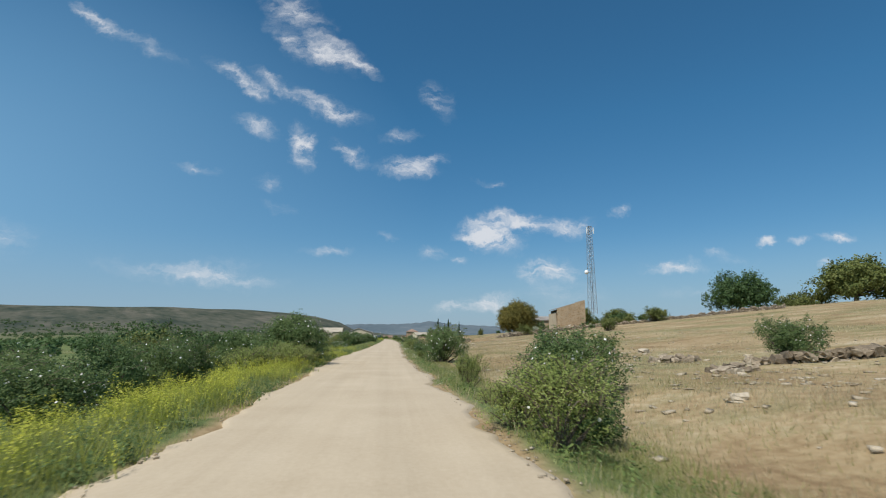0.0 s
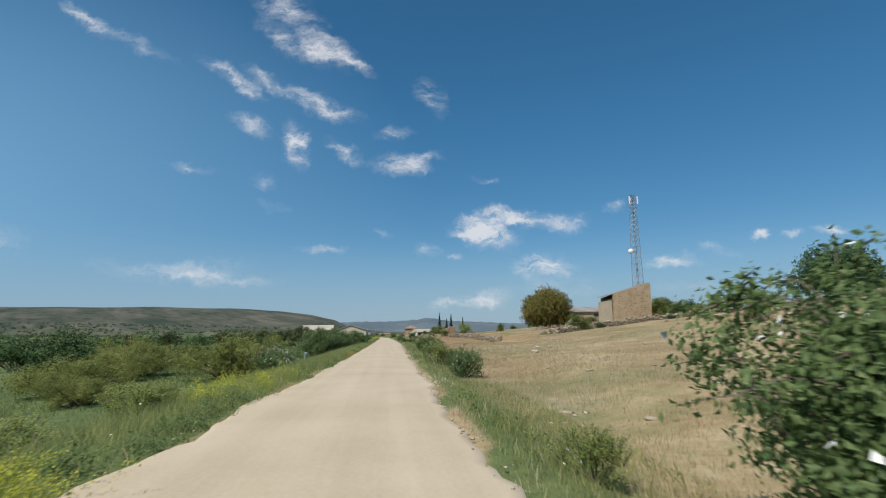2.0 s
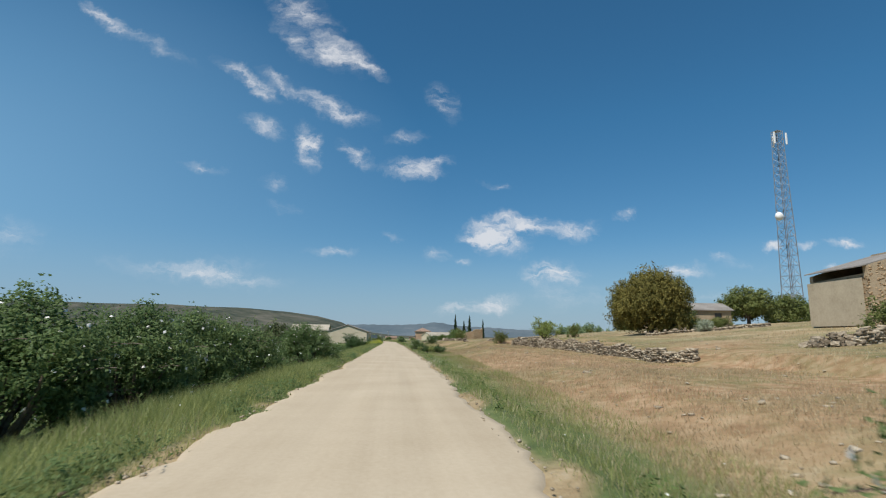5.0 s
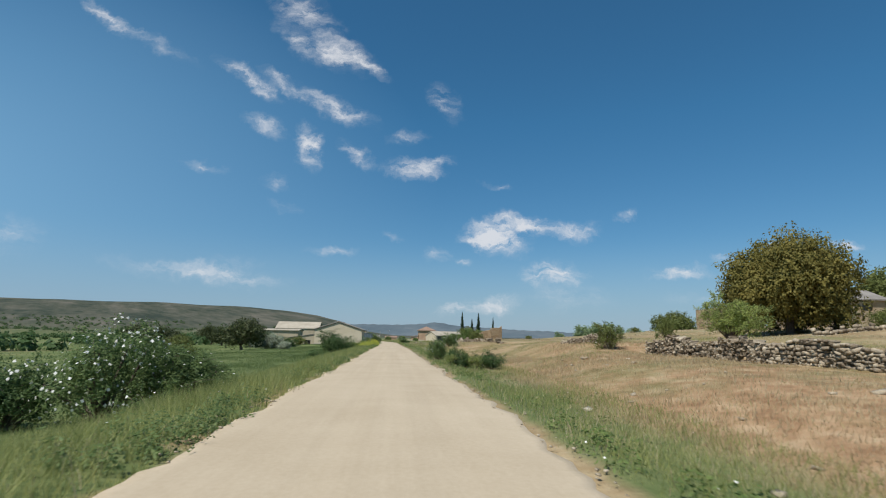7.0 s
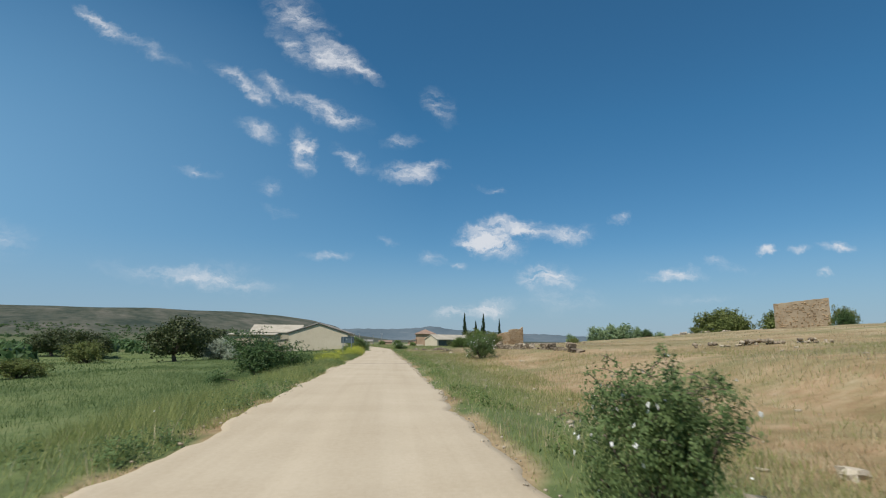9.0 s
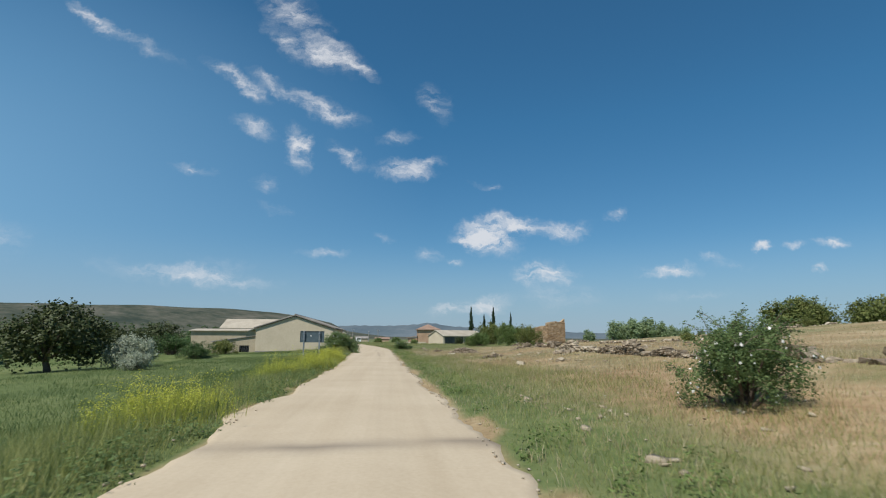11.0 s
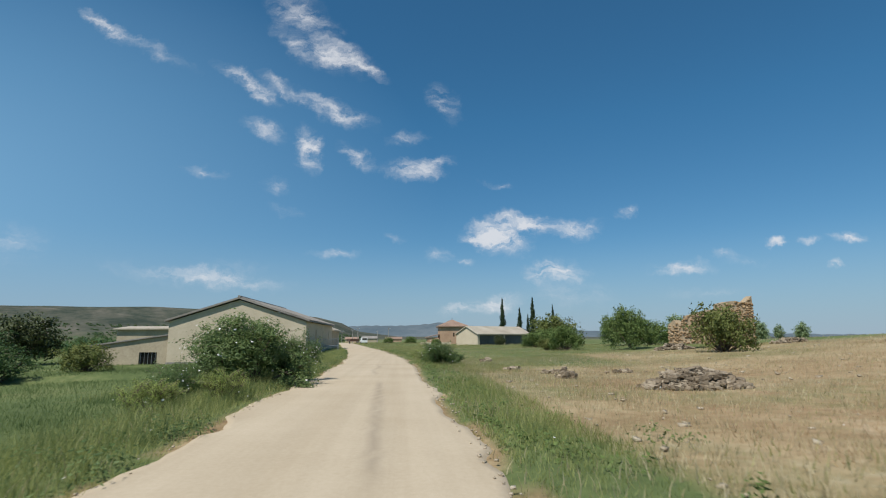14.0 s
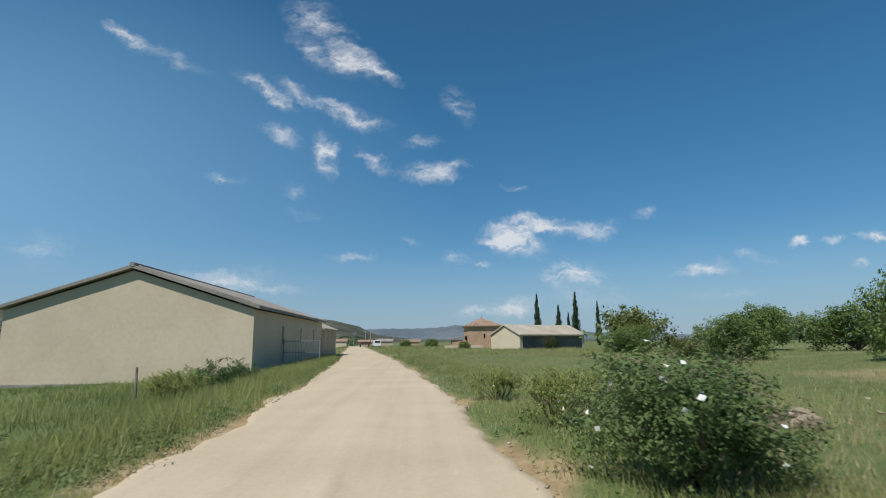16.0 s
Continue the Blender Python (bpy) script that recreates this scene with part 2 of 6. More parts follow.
M_LEAF_GOLD = surface("golden_bush_leaves", [(0.125, 0.155, 0.045), (0.25, 0.275, 0.082), (0.40, 0.385, 0.135)], 0.55, (0.4, 3.0), 0, island=0.3, thing=0.12, clear=0.5, spec=0.15)
M_LEAF_BROWN = surface("walnut_leaves", [(0.03, 0.044, 0.016), (0.062, 0.08, 0.027), (0.105, 0.122, 0.043)], 0.55, (0.5, 4.0), 0, island=0.45, clear=0.25, spec=0.3)
M_LEAF_LIGHT = surface("poplar_leaves", [(0.07, 0.12, 0.035), (0.14, 0.20, 0.06), (0.235, 0.30, 0.105)], 0.55, (0.5, 3.0), 0, island=0.28, clear=0.36, spec=0.15)
M_LEAF_SILVER = surface("silver_leaves", [(0.21, 0.25, 0.165), (0.34, 0.38, 0.27), (0.48, 0.51, 0.40)], 0.6, (0.6, 4.0), 0, island=0.5, clear=0.3)
M_LEAF_POPLAR = surface("pale_poplar_leaves", [(0.16, 0.23, 0.11), (0.26, 0.335, 0.17), (0.37, 0.43, 0.24)], 0.55, (0.3, 2.0), 0, island=0.28, clear=0.4, spec=0.15)
M_CYPRESS = surface("cypress_leaves", [(0.010, 0.022, 0.008), (0.022, 0.042, 0.014), (0.045, 0.07, 0.025)], 0.6, (0.8, 4.0), 0, island=0.45, clear=0.1)
M_BARK = surface("bark", [(0.06, 0.045, 0.032), (0.13, 0.10, 0.075), (0.20, 0.165, 0.13)], 0.9, (2, 18), 0.6, 25)
M_STONE = surface("field_stone", [(0.085, 0.066, 0.046), (0.225, 0.178, 0.122), (0.46, 0.39, 0.29)], 0.9, (0.8, 9), 0.5, 30, thing=0.4)
M_STONE_J = surface("wall_stone", [(0.12, 0.095, 0.068), (0.30, 0.243, 0.17), (0.55, 0.475, 0.355)], 0.9, (0.8, 9), 0.5, 30, island=0.45)
M_STONE_P = surface("pale_field_stone", [(0.26, 0.21, 0.145), (0.40, 0.335, 0.24), (0.53, 0.46, 0.355)], 0.9, (0.8, 9), 0.5, 30, island=0.4)
M_RUIN = surface("ruin_stone", [(0.17, 0.11, 0.06), (0.33, 0.225, 0.125), (0.46, 0.34, 0.21)], 0.9, (0.8, 9), 0.5, 25, island=0.4)
M_MORTAR = surface("earth_mortar", [(0.27, 0.20, 0.125), (0.37, 0.285, 0.185), (0.45, 0.36, 0.245)], 0.95, (0.7, 8), 0.5, 18)
M_RENDER = surface("cream_render", [(0.475, 0.405, 0.295), (0.525, 0.45, 0.33), (0.57, 0.495, 0.37)], 0.9, (0.35, 5), 0.15, 40)
M_RENDER_D = surface("ochre_render", [(0.33, 0.275, 0.19), (0.41, 0.345, 0.245), (0.47, 0.40, 0.285)], 0.9, (0.5, 6), 0.2, 40)
M_PLINTH = surface("grey_cement", [(0.20, 0.19, 0.175), (0.28, 0.265, 0.245), (0.36, 0.345, 0.32)], 0.9, (0.7, 8), 0.3, 30)
M_BRICK = surface("pink_brick", [(0.36, 0.235, 0.15), (0.44, 0.295, 0.195), (0.50, 0.35, 0.24)], 0.9, (0.6, 8), 0.3, 30)
M_TILE = surface("clay_tiles", [(0.20, 0.135, 0.10), (0.28, 0.19, 0.14), (0.35, 0.25, 0.185)], 0.85, (0.8, 10), 0.3, 30, thing=0.3)
M_SHEET = surface("fibre_cement_sheet", [(0.17, 0.155, 0.135), (0.24, 0.22, 0.195), (0.31, 0.29, 0.26)], 0.85, (0.4, 5), 0.2, 30)
M_SHEET_L = surface("pale_roof_sheet", [(0.30, 0.265, 0.205), (0.385, 0.34, 0.265), (0.45, 0.40, 0.32)], 0.8, (0.4, 5), 0.15, 30)
M_STEEL = surface("galvanised_steel", [(0.17, 0.19, 0.205), (0.26, 0.285, 0.305), (0.35, 0.375, 0.40)], 0.5, (1, 12), 0.1, 30, metal=0.6)
M_DARK = surface("dark_glass", [(0.012, 0.012, 0.012), (0.03, 0.028, 0.026)], 0.18, (1, 8), 0)
M_SIGN = surface("weathered_sign_back", [(0.07, 0.10, 0.115), (0.10, 0.135, 0.15), (0.14, 0.17, 0.18)], 0.55, (1.5, 14), 0.05, 30, metal=0.2)
M_WHITE = surface("white_paint", [(0.68, 0.68, 0.66), (0.78, 0.78, 0.76), (0.84, 0.84, 0.82)], 0.5, (1, 10), 0.05, 30)
M_TEAL = surface("teal_paint", [(0.07, 0.13, 0.14), (0.14, 0.22, 0.225), (0.25, 0.33, 0.33)], 0.6, (4, 25), 0.2, 30)
M_WOOD = surface("grey_wood", [(0.10, 0.085, 0.07), (0.20, 0.17, 0.14), (0.30, 0.265, 0.225)], 0.9, (2, 20), 0.4, 30)
M_INFILL = surface("dark_grey_infill", [(0.075, 0.078, 0.078), (0.105, 0.108, 0.108), (0.14, 0.142, 0.14)], 0.6, (0.6, 9), 0.15, 30, metal=0.2)
M_RED = surface("faded_red_paint", [(0.075, 0.045, 0.033), (0.12, 0.07, 0.05)], 0.6, (1, 10), 0.1, 30)
M_RUBBER = surface("rubber", [(0.015, 0.015, 0.015), (0.03, 0.03, 0.03)], 0.8, (2, 20), 0)
# Aerial haze is painted into the far ridge's blue base colours.
M_HILL_FAR = surface("haze_tinted_ridge", [(0.085, 0.115, 0.135), (0.11, 0.14, 0.158), (0.145, 0.17, 0.185)], 1.0, (0.002, 0.02), 0, spec=0.0)


def ground_material():
    """Bare tan soil, dry grass and green grass, mixed by patches and by where the place is dry."""
    m = bpy.data.materials.new("field_ground")
    m.use_nodes = True
    t = m.node_tree
    b = t.nodes["Principled BSDF"]
    b.inputs["Roughness"].default_value = 0.95
    b.inputs["Specular IOR Level"].default_value = 0.1
    geo = node(t, "ShaderNodeNewGeometry")
    wet = node(t, "ShaderNodeAttribute")
    wet.attribute_name = "green"
    hill = node(t, "ShaderNodeAttribute")
    hill.attribute_name = "hill"

    def noise(scale, detail=5.0):
        n = node(t, "ShaderNodeTexNoise", label_in={"Scale": scale, "Detail": detail, "Roughness": 0.62})
        t.links.new(geo.outputs["Position"], n.inputs["Vector"])
        return n.outputs["Fac"]

    def ramp(fac, rows):
        r = node(t, "ShaderNodeValToRGB")
        while len(r.color_ramp.elements) < len(rows):
            r.color_ramp.elements.new(0.5)
        for el, (p, c) in zip(r.color_ramp.elements, rows):
            el.position, el.color = p, (*c, 1)
        t.links.new(fac, r.inputs[0])
        return r.outputs[0]

    def mix(fac, a, c):
        x = node(t, "ShaderNodeMix", type="RGBA")
        t.links.new(fac, x.inputs["Factor"])
        t.links.new(a, x.inputs["A"])
        t.links.new(c, x.inputs["B"])
        return x.outputs["Result"]

    dry = ramp(math_node(t, "ADD", math_node(t, "MULTIPLY", noise(0.22), 0.6), math_node(t, "MULTIPLY", noise(3.5), 0.4)),
               [(0.36, (0.205, 0.14, 0.075)), (0.46, (0.28, 0.205, 0.112)), (0.56, (0.36, 0.278, 0.162)), (0.68, (0.46, 0.388, 0.275))])
    moist = ramp(math_node(t, "ADD", math_node(t, "MULTIPLY", noise(0.12), 0.5), math_node(t, "MULTIPLY", noise(2.2), 0.5)),
                 [(0.34, (0.072, 0.10, 0.038)), (0.5, (0.112, 0.143, 0.052)), (0.66, (0.175, 0.19, 0.08))])
    patch = math_node(t, "ADD", math_node(t, "SUBTRACT", noise(0.10), 0.5), wet.outputs["Fac"])
    patch = math_node(t, "ADD", patch, math_node(t, "MULTIPLY", math_node(t, "SUBTRACT", noise(0.9), 0.5), 0.8))
    sharp = node(t, "ShaderNodeMapRange")
    sharp.inputs["From Min"].default_value, sharp.inputs["From Max"].default_value = 0.22, 0.78
    t.links.new(patch, sharp.inputs["Value"])
    red = node(t, "ShaderNodeAttribute")
    red.attribute_name = "rust"
    rusty = ramp(noise(1.3), [(0.36, (0.235, 0.135, 0.072)), (0.5, (0.335, 0.212, 0.118)), (0.66, (0.44, 0.315, 0.195))])
    near = mix(sharp.outputs[0], mix(red.outputs["Fac"], dry, rusty), moist)
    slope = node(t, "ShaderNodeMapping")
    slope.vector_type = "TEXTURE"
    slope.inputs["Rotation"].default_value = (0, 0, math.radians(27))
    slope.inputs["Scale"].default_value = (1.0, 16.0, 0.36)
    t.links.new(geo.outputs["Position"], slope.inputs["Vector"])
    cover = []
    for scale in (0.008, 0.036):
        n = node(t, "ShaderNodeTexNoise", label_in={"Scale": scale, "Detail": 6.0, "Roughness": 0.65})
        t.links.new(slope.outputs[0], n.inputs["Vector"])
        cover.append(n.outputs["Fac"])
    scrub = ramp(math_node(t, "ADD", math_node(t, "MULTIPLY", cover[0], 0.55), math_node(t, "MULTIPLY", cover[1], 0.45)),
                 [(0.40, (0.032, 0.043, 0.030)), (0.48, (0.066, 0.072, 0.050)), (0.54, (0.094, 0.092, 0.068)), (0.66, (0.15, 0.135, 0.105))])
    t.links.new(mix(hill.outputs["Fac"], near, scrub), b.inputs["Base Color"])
    bp = node(t, "ShaderNodeBump", label_in={"Strength": 0.5, "Distance": 0.08})
    t.links.new(noise(9.0), bp.inputs["Height"])
    t.links.new(bp.outputs["Normal"], b.inputs["Normal"])
    return m


M_GROUND = ground_material()


def road_material():
    """Pale compacted dirt: long soft wheel streaks, blotches and fine grit."""
    m = surface("pale_dirt_road", [(0.405, 0.33, 0.228), (0.443, 0.365, 0.258), (0.478, 0.40, 0.288)], 0.95, (0.4, 14.0), 0.14, 34)
    t = m.node_tree
    b = t.nodes["Principled BSDF"]
    geo = node(t, "ShaderNodeNewGeometry")
    long = node(t, "ShaderNodeMapping")
    long.inputs["Scale"].default_value = (1.7, 0.035, 1)
    t.links.new(geo.outputs["Position"], long.inputs["Vector"])
    n = node(t, "ShaderNodeTexNoise", label_in={"Scale": 1.0, "Detail": 4.0, "Roughness": 0.6})
    t.links.new(long.outputs[0], n.inputs["Vector"])
    r = node(t, "ShaderNodeValToRGB")
    r.color_ramp.elements[0].position, r.color_ramp.elements[0].color = 0.34, (0.945, 0.935, 0.92, 1)
    r.color_ramp.elements[1].position, r.color_ramp.elements[1].color = 0.62, (1.03, 1.03, 1.03, 1)
    t.links.new(n.outputs["Fac"], r.inputs[0])
    mix = node(t, "ShaderNodeMix", type="RGBA", blend="MULTIPLY")
    mix.inputs["Factor"].default_value = 1.0
    t.links.new(b.inputs["Base Color"].links[0].from_socket, mix.inputs["A"])
    t.links.new(r.outputs[0], mix.inputs["B"])
    # Darker marks, blended in by a vertex attribute.
    mark = node(t, "ShaderNodeAttribute")
    mark.attribute_name = "dark_mark"
    dirt = node(t, "ShaderNodeMix", type="RGBA")
    t.links.new(mark.outputs["Fac"], dirt.inputs["Factor"])
    t.links.new(mix.outputs["Result"], dirt.inputs["A"])
    dirt.inputs["B"].default_value = (0.16, 0.13, 0.10, 1)
    t.links.new(dirt.outputs["Result"], b.inputs["Base Color"])
    return m


M_ROAD = road_material()


# ---- ground shape ----
def smooth(a, b, v):
    q = np.clip((np.asarray(v, float) - a) / (b - a), 0, 1)
    return q * q * (3 - 2 * q)


def road_left(y):
    return np.interp(y, [-40, 7, 36, 75, 125, 150, 190, 213, 235, 256, 268, 292, 320, 430], [-2.7, -2.85, -3.6, -2.8, -2.6, -2.6, -2.7, -2.6, -3.3, -3.5, -4.1, -6.3, -9.6, -22.0])


def road_right(y):
    return np.interp(y, [-40, 7, 36, 75, 125, 150, 190, 213, 235, 256, 268, 292, 320, 430], [1.7, 1.65, 1.0, 1.35, 2.05, 1.9, 1.7, 1.25, 1.0, 0.8, 0.2, -1.9, -5.2, -17.5])


def verge_width(y):
    """Width of the green strip beside the road, on the dry side."""
    return np.interp(y, [-40, 60, 100, 165, 180, 195, 208, 222, 232, 248, 262], [3.0, 3.0, 3.9, 4.2, 5.8, 6.0, 4.2, 2.6, 2.0, 2.3, 3.4])


def waves(x, y, size, seed):
    """Soft pseudo-random relief between -1 and 1."""
    rng = np.random.RandomState(seed)
    total = 0
    for _ in range(6):
        a, p, k = rng.uniform(0, 6.283), rng.uniform(0, 6.283), rng.uniform(0.6, 1.7) * 6.283 / size
        total = total + np.sin(k * (np.cos(a) * x + np.sin(a) * y) + p)
    return total / 4.2


def ridge_height(az):
    """Height of the skyline hills, in parts of their distance, by the bearing in degrees from the road's line."""
    return np.interp(az, [-180, -70, -50, -34, -27, -22.5, -16.6, -11.2, -8, -5.6, -4, 0, 8, 20, 60, 180],
                     [0.03, 0.045, 0.046, 0.0465, 0.0485, 0.0495, 0.0475, 0.0435, 0.0365, 0.0275, 0.014, 0.004, 0.003, 0.002, 0.0, 0.03])


def ground_z(x, y):
    x, y = np.asarray(x, float), np.asarray(y, float)
    k = np.interp(y, [-60, 135, 176, 250, 272, 305, 345], [0.105, 0.105, 0.088, 0.08, 0.055, 0.018, 0.0])
    d = np.clip(x - 6, 0, np.interp(y, [135, 195], [100, 62]))
    z = k * d * d / (d + 12.0)
    edge = np.interp(y, [116, 121.5, 128, 133, 140, 145, 148.8], [18.2, 17.8, 16.6, 15.7, 14.5, 13.6, 12.8])
    hollow = smooth(92, 112, y) * (1 - smooth(149, 156, y)) * smooth(4.5, 6, x) * (1 - smooth(edge - 0.1, edge + 1.0, x))
    foot = np.interp(y, [92, 110, 121, 133, 140, 145, 150, 156], [0.3, -0.1, -0.25, 0.42, 0.68, 0.68, 0.68, 0.55]) * smooth(4.5, 12, x)
    z = z + hollow * (foot - z)
    terrace = smooth(edge + 0.25, edge + 1.4, x) * smooth(116, 124, y) * (1 - smooth(148, 151, y))
    z = np.maximum(z, np.interp(y, [121, 133, 148], [0.45, 1.0, 1.3]) * terrace)
    e = np.clip(road_left(y) - 0.8 - x, 0, 400)
    near = np.where(y > 262, 0.45, 0.85)
    z = z - near * smooth(0.2, 4.5, e) - 0.026 * np.minimum(e, 55) - 0.012 * np.clip(e - 55, 0, 200)
    right = x - road_right(y)
    ditch = np.interp(y, [-40, 105, 140, 175, 215], [0.5, 0.5, 0.25, 0.2, 0.0])
    z = z - ditch * smooth(0.3, 2.0, right) * (1 - smooth(3.4, 7.5, right))
    off = np.minimum(np.abs(x - road_left(y)), np.abs(x - road_right(y)))
    inside = (x > road_left(y) - 0.25) & (x < road_right(y) + 0.25)
    z = z + np.where(inside, -0.07, 0.035 * waves(x, y, 2.6, 3) * smooth(0, 1.5, off) + 0.12 * waves(x, y, 17, 4) * smooth(2, 8, off))
    z = z + 0.6 * smooth(9, 13, x) * smooth(149, 156, y) * (1 - smooth(172, 200, y)) * (1 - smooth(24, 36, x))
    z = z + 0.38 * smooth(9.5, 12, x) * (1 - smooth(14, 20, x)) * smooth(150, 154, y) * (1 - smooth(165, 174, y))
    bank = np.interp(x, [2.2, 5.5, 11.0, 12.2, 17.0, 32.0], [0.0, 0.28, 0.66, 0.85, 0.7, 0.2])
    z = z + bank * smooth(180, 194, y) * (1 - smooth(222, 236, y)) * (x > 0)
    r = np.hypot(x, y - 120)
    az = np.degrees(np.arctan2(x, y - 120))
    rise = smooth(550, 2900, r) * (1 - 0.5 * smooth(3000, 4400, r))
    z = z + ridge_height(az) * 2900 * rise * (1 + 0.03 * waves(x, y, 420, 9))
    z = z + smooth(250, 700, r) * (1 - smooth(900, 1500, r)) * 3 * waves(x, y, 260, 11) * (x < 0)
    return z


def np_mesh(name, verts, *groups):
    """A mesh from arrays: the vertices, and faces in groups of triangles, of quads and so on."""
    me = bpy.data.meshes.new(name)
    verts = np.ascontiguousarray(verts, dtype=np.float32)
    me.vertices.add(len(verts))
    me.vertices.foreach_set("co", verts.ravel())
    loops = np.concatenate([np.asarray(g).ravel() for g in groups]).astype(np.int32)
    sizes = np.concatenate([np.full(len(g), np.asarray(g).shape[1]) for g in groups])
    starts = np.concatenate([[0], np.cumsum(sizes)[:-1]]).astype(np.int32)
    me.loops.add(len(loops))
    me.loops.foreach_set("vertex_index", loops)
    me.polygons.add(len(sizes))
    me.polygons.foreach_set("loop_start", starts)
    me.update(calc_edges=True)
    return me


def grid_faces(nx, ny):
    i, j = np.meshgrid(np.arange(nx - 1), np.arange(ny - 1))
    a = (j * nx + i).ravel()
    return np.stack([a, a + 1, a + nx + 1, a + nx], 1)


def shade_smooth(me):
    me.polygons.foreach_set("use_smooth", np.ones(len(me.polygons), bool))


def make_ground():
    near_x = np.concatenate([np.arange(-40, -8, 1.6), np.arange(-8, -1.6, 0.4), np.arange(-1.6, 0.4, 1.0), np.arange(0.4, 8, 0.4), np.arange(8, 70, 1.3)])
    xs = np.concatenate([-np.geomspace(4600, 42, 84), near_x, np.geomspace(72, 4600, 62)])
    ys = np.concatenate([-np.geomspace(1500, 14, 24), np.arange(-12, 300, 1.1), np.arange(300, 440, 4), np.geomspace(446, 4400, 80)])
    gx, gy = np.meshgrid(xs, ys)
    gz = ground_z(gx, gy)
    me = np_mesh("ground", np.stack([gx.ravel(), gy.ravel(), gz.ravel()], 1), grid_faces(len(xs), len(ys)))
    shade_smooth(me)
    x, y = gx.ravel(), gy.ravel()
    wet = np.where(x < road_left(y), 0.95, 0.0)
    right = x - road_right(y)
    strip = 1 - smooth(1.2, verge_width(y) + 0.6, right)
    meadow = smooth(246, 256, y) * (1 - smooth(11, 15, x) * (1 - smooth(260, 272, y)))
    band = 0.31 + 0.16 * waves(x, y, 26, 21) + 0.10 * waves(x, y, 7, 25)
    wet = np.where(right > 0, np.maximum(np.maximum(strip * 0.9, meadow * 0.85), band), wet)
    wet = np.where((right > -0.3) & (right < 0.18 + 0.3 * waves(x, y, 6, 22)), 0.05, wet)
    left = road_left(y) - x
    wet = np.where((left > -0.3) & (left < 0.12 + 0.3 * waves(x, y, 6, 23)), 0.05, wet)
    far = smooth(-38, -75, x)
    wet = wet + far * (0.86 + 0.30 * waves(x, y, 130, 24) - wet)
    wet = wet + smooth(380, 520, np.hypot(x, y - 120)) * (0.75 - wet)
    a = me.attributes.new("green", "FLOAT", "POINT")
    a.data.foreach_set("value", wet.astype(np.float32))
    a = me.attributes.new("rust", "FLOAT", "POINT")
    a.data.foreach_set("value", (0.9 * smooth(92, 108, y) * (1 - smooth(236, 252, y)) * smooth(4, 7, x) * (1 - smooth(18, 30, x)) * (1 - 0.6 * smooth(146, 170, y))).astype(np.float32))
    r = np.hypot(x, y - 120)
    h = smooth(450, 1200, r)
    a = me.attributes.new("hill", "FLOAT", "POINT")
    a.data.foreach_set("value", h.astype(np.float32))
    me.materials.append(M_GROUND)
    return tagged(new("ground", me), "dry tan field and green valley floor with scrub hills", "ground", kind="structure")


make_ground()


def make_far_ridge():
    az = np.radians(np.linspace(-32, 42, 150))
    deg = np.degrees(az)
    top = np.interp(deg, [-32, -14, -7, -3, 0, 1.6, 3.2, 4.4, 5.2, 6.5, 9, 14, 24, 42], [0.0, 0.012, 0.021, 0.0235, 0.024, 0.0245, 0.026, 0.0295, 0.028, 0.024, 0.021, 0.017, 0.010, 0.004])
    top = top + 0.0006 * np.sin(deg * 5.1) + 0.0004 * np.sin(deg * 11.7 + 1)
    rows = [(3600, -0.01), (4000, 0.45), (4500, 1.0), (4700, 0.7)]
    v = [(r * math.sin(a), 120 + r * math.cos(a), r * t * f if f > 0 else -20) for r, f in rows for a, t in zip(az, top)]
    me = np_mesh("backdrop", np.array(v), grid_faces(len(az), len(rows)))
    shade_smooth(me)
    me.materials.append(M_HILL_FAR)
    return tagged(new("backdrop", me), "far mountain ridge on the skyline, painted blue with haze", "mountain", kind="structure")


make_far_ridge()


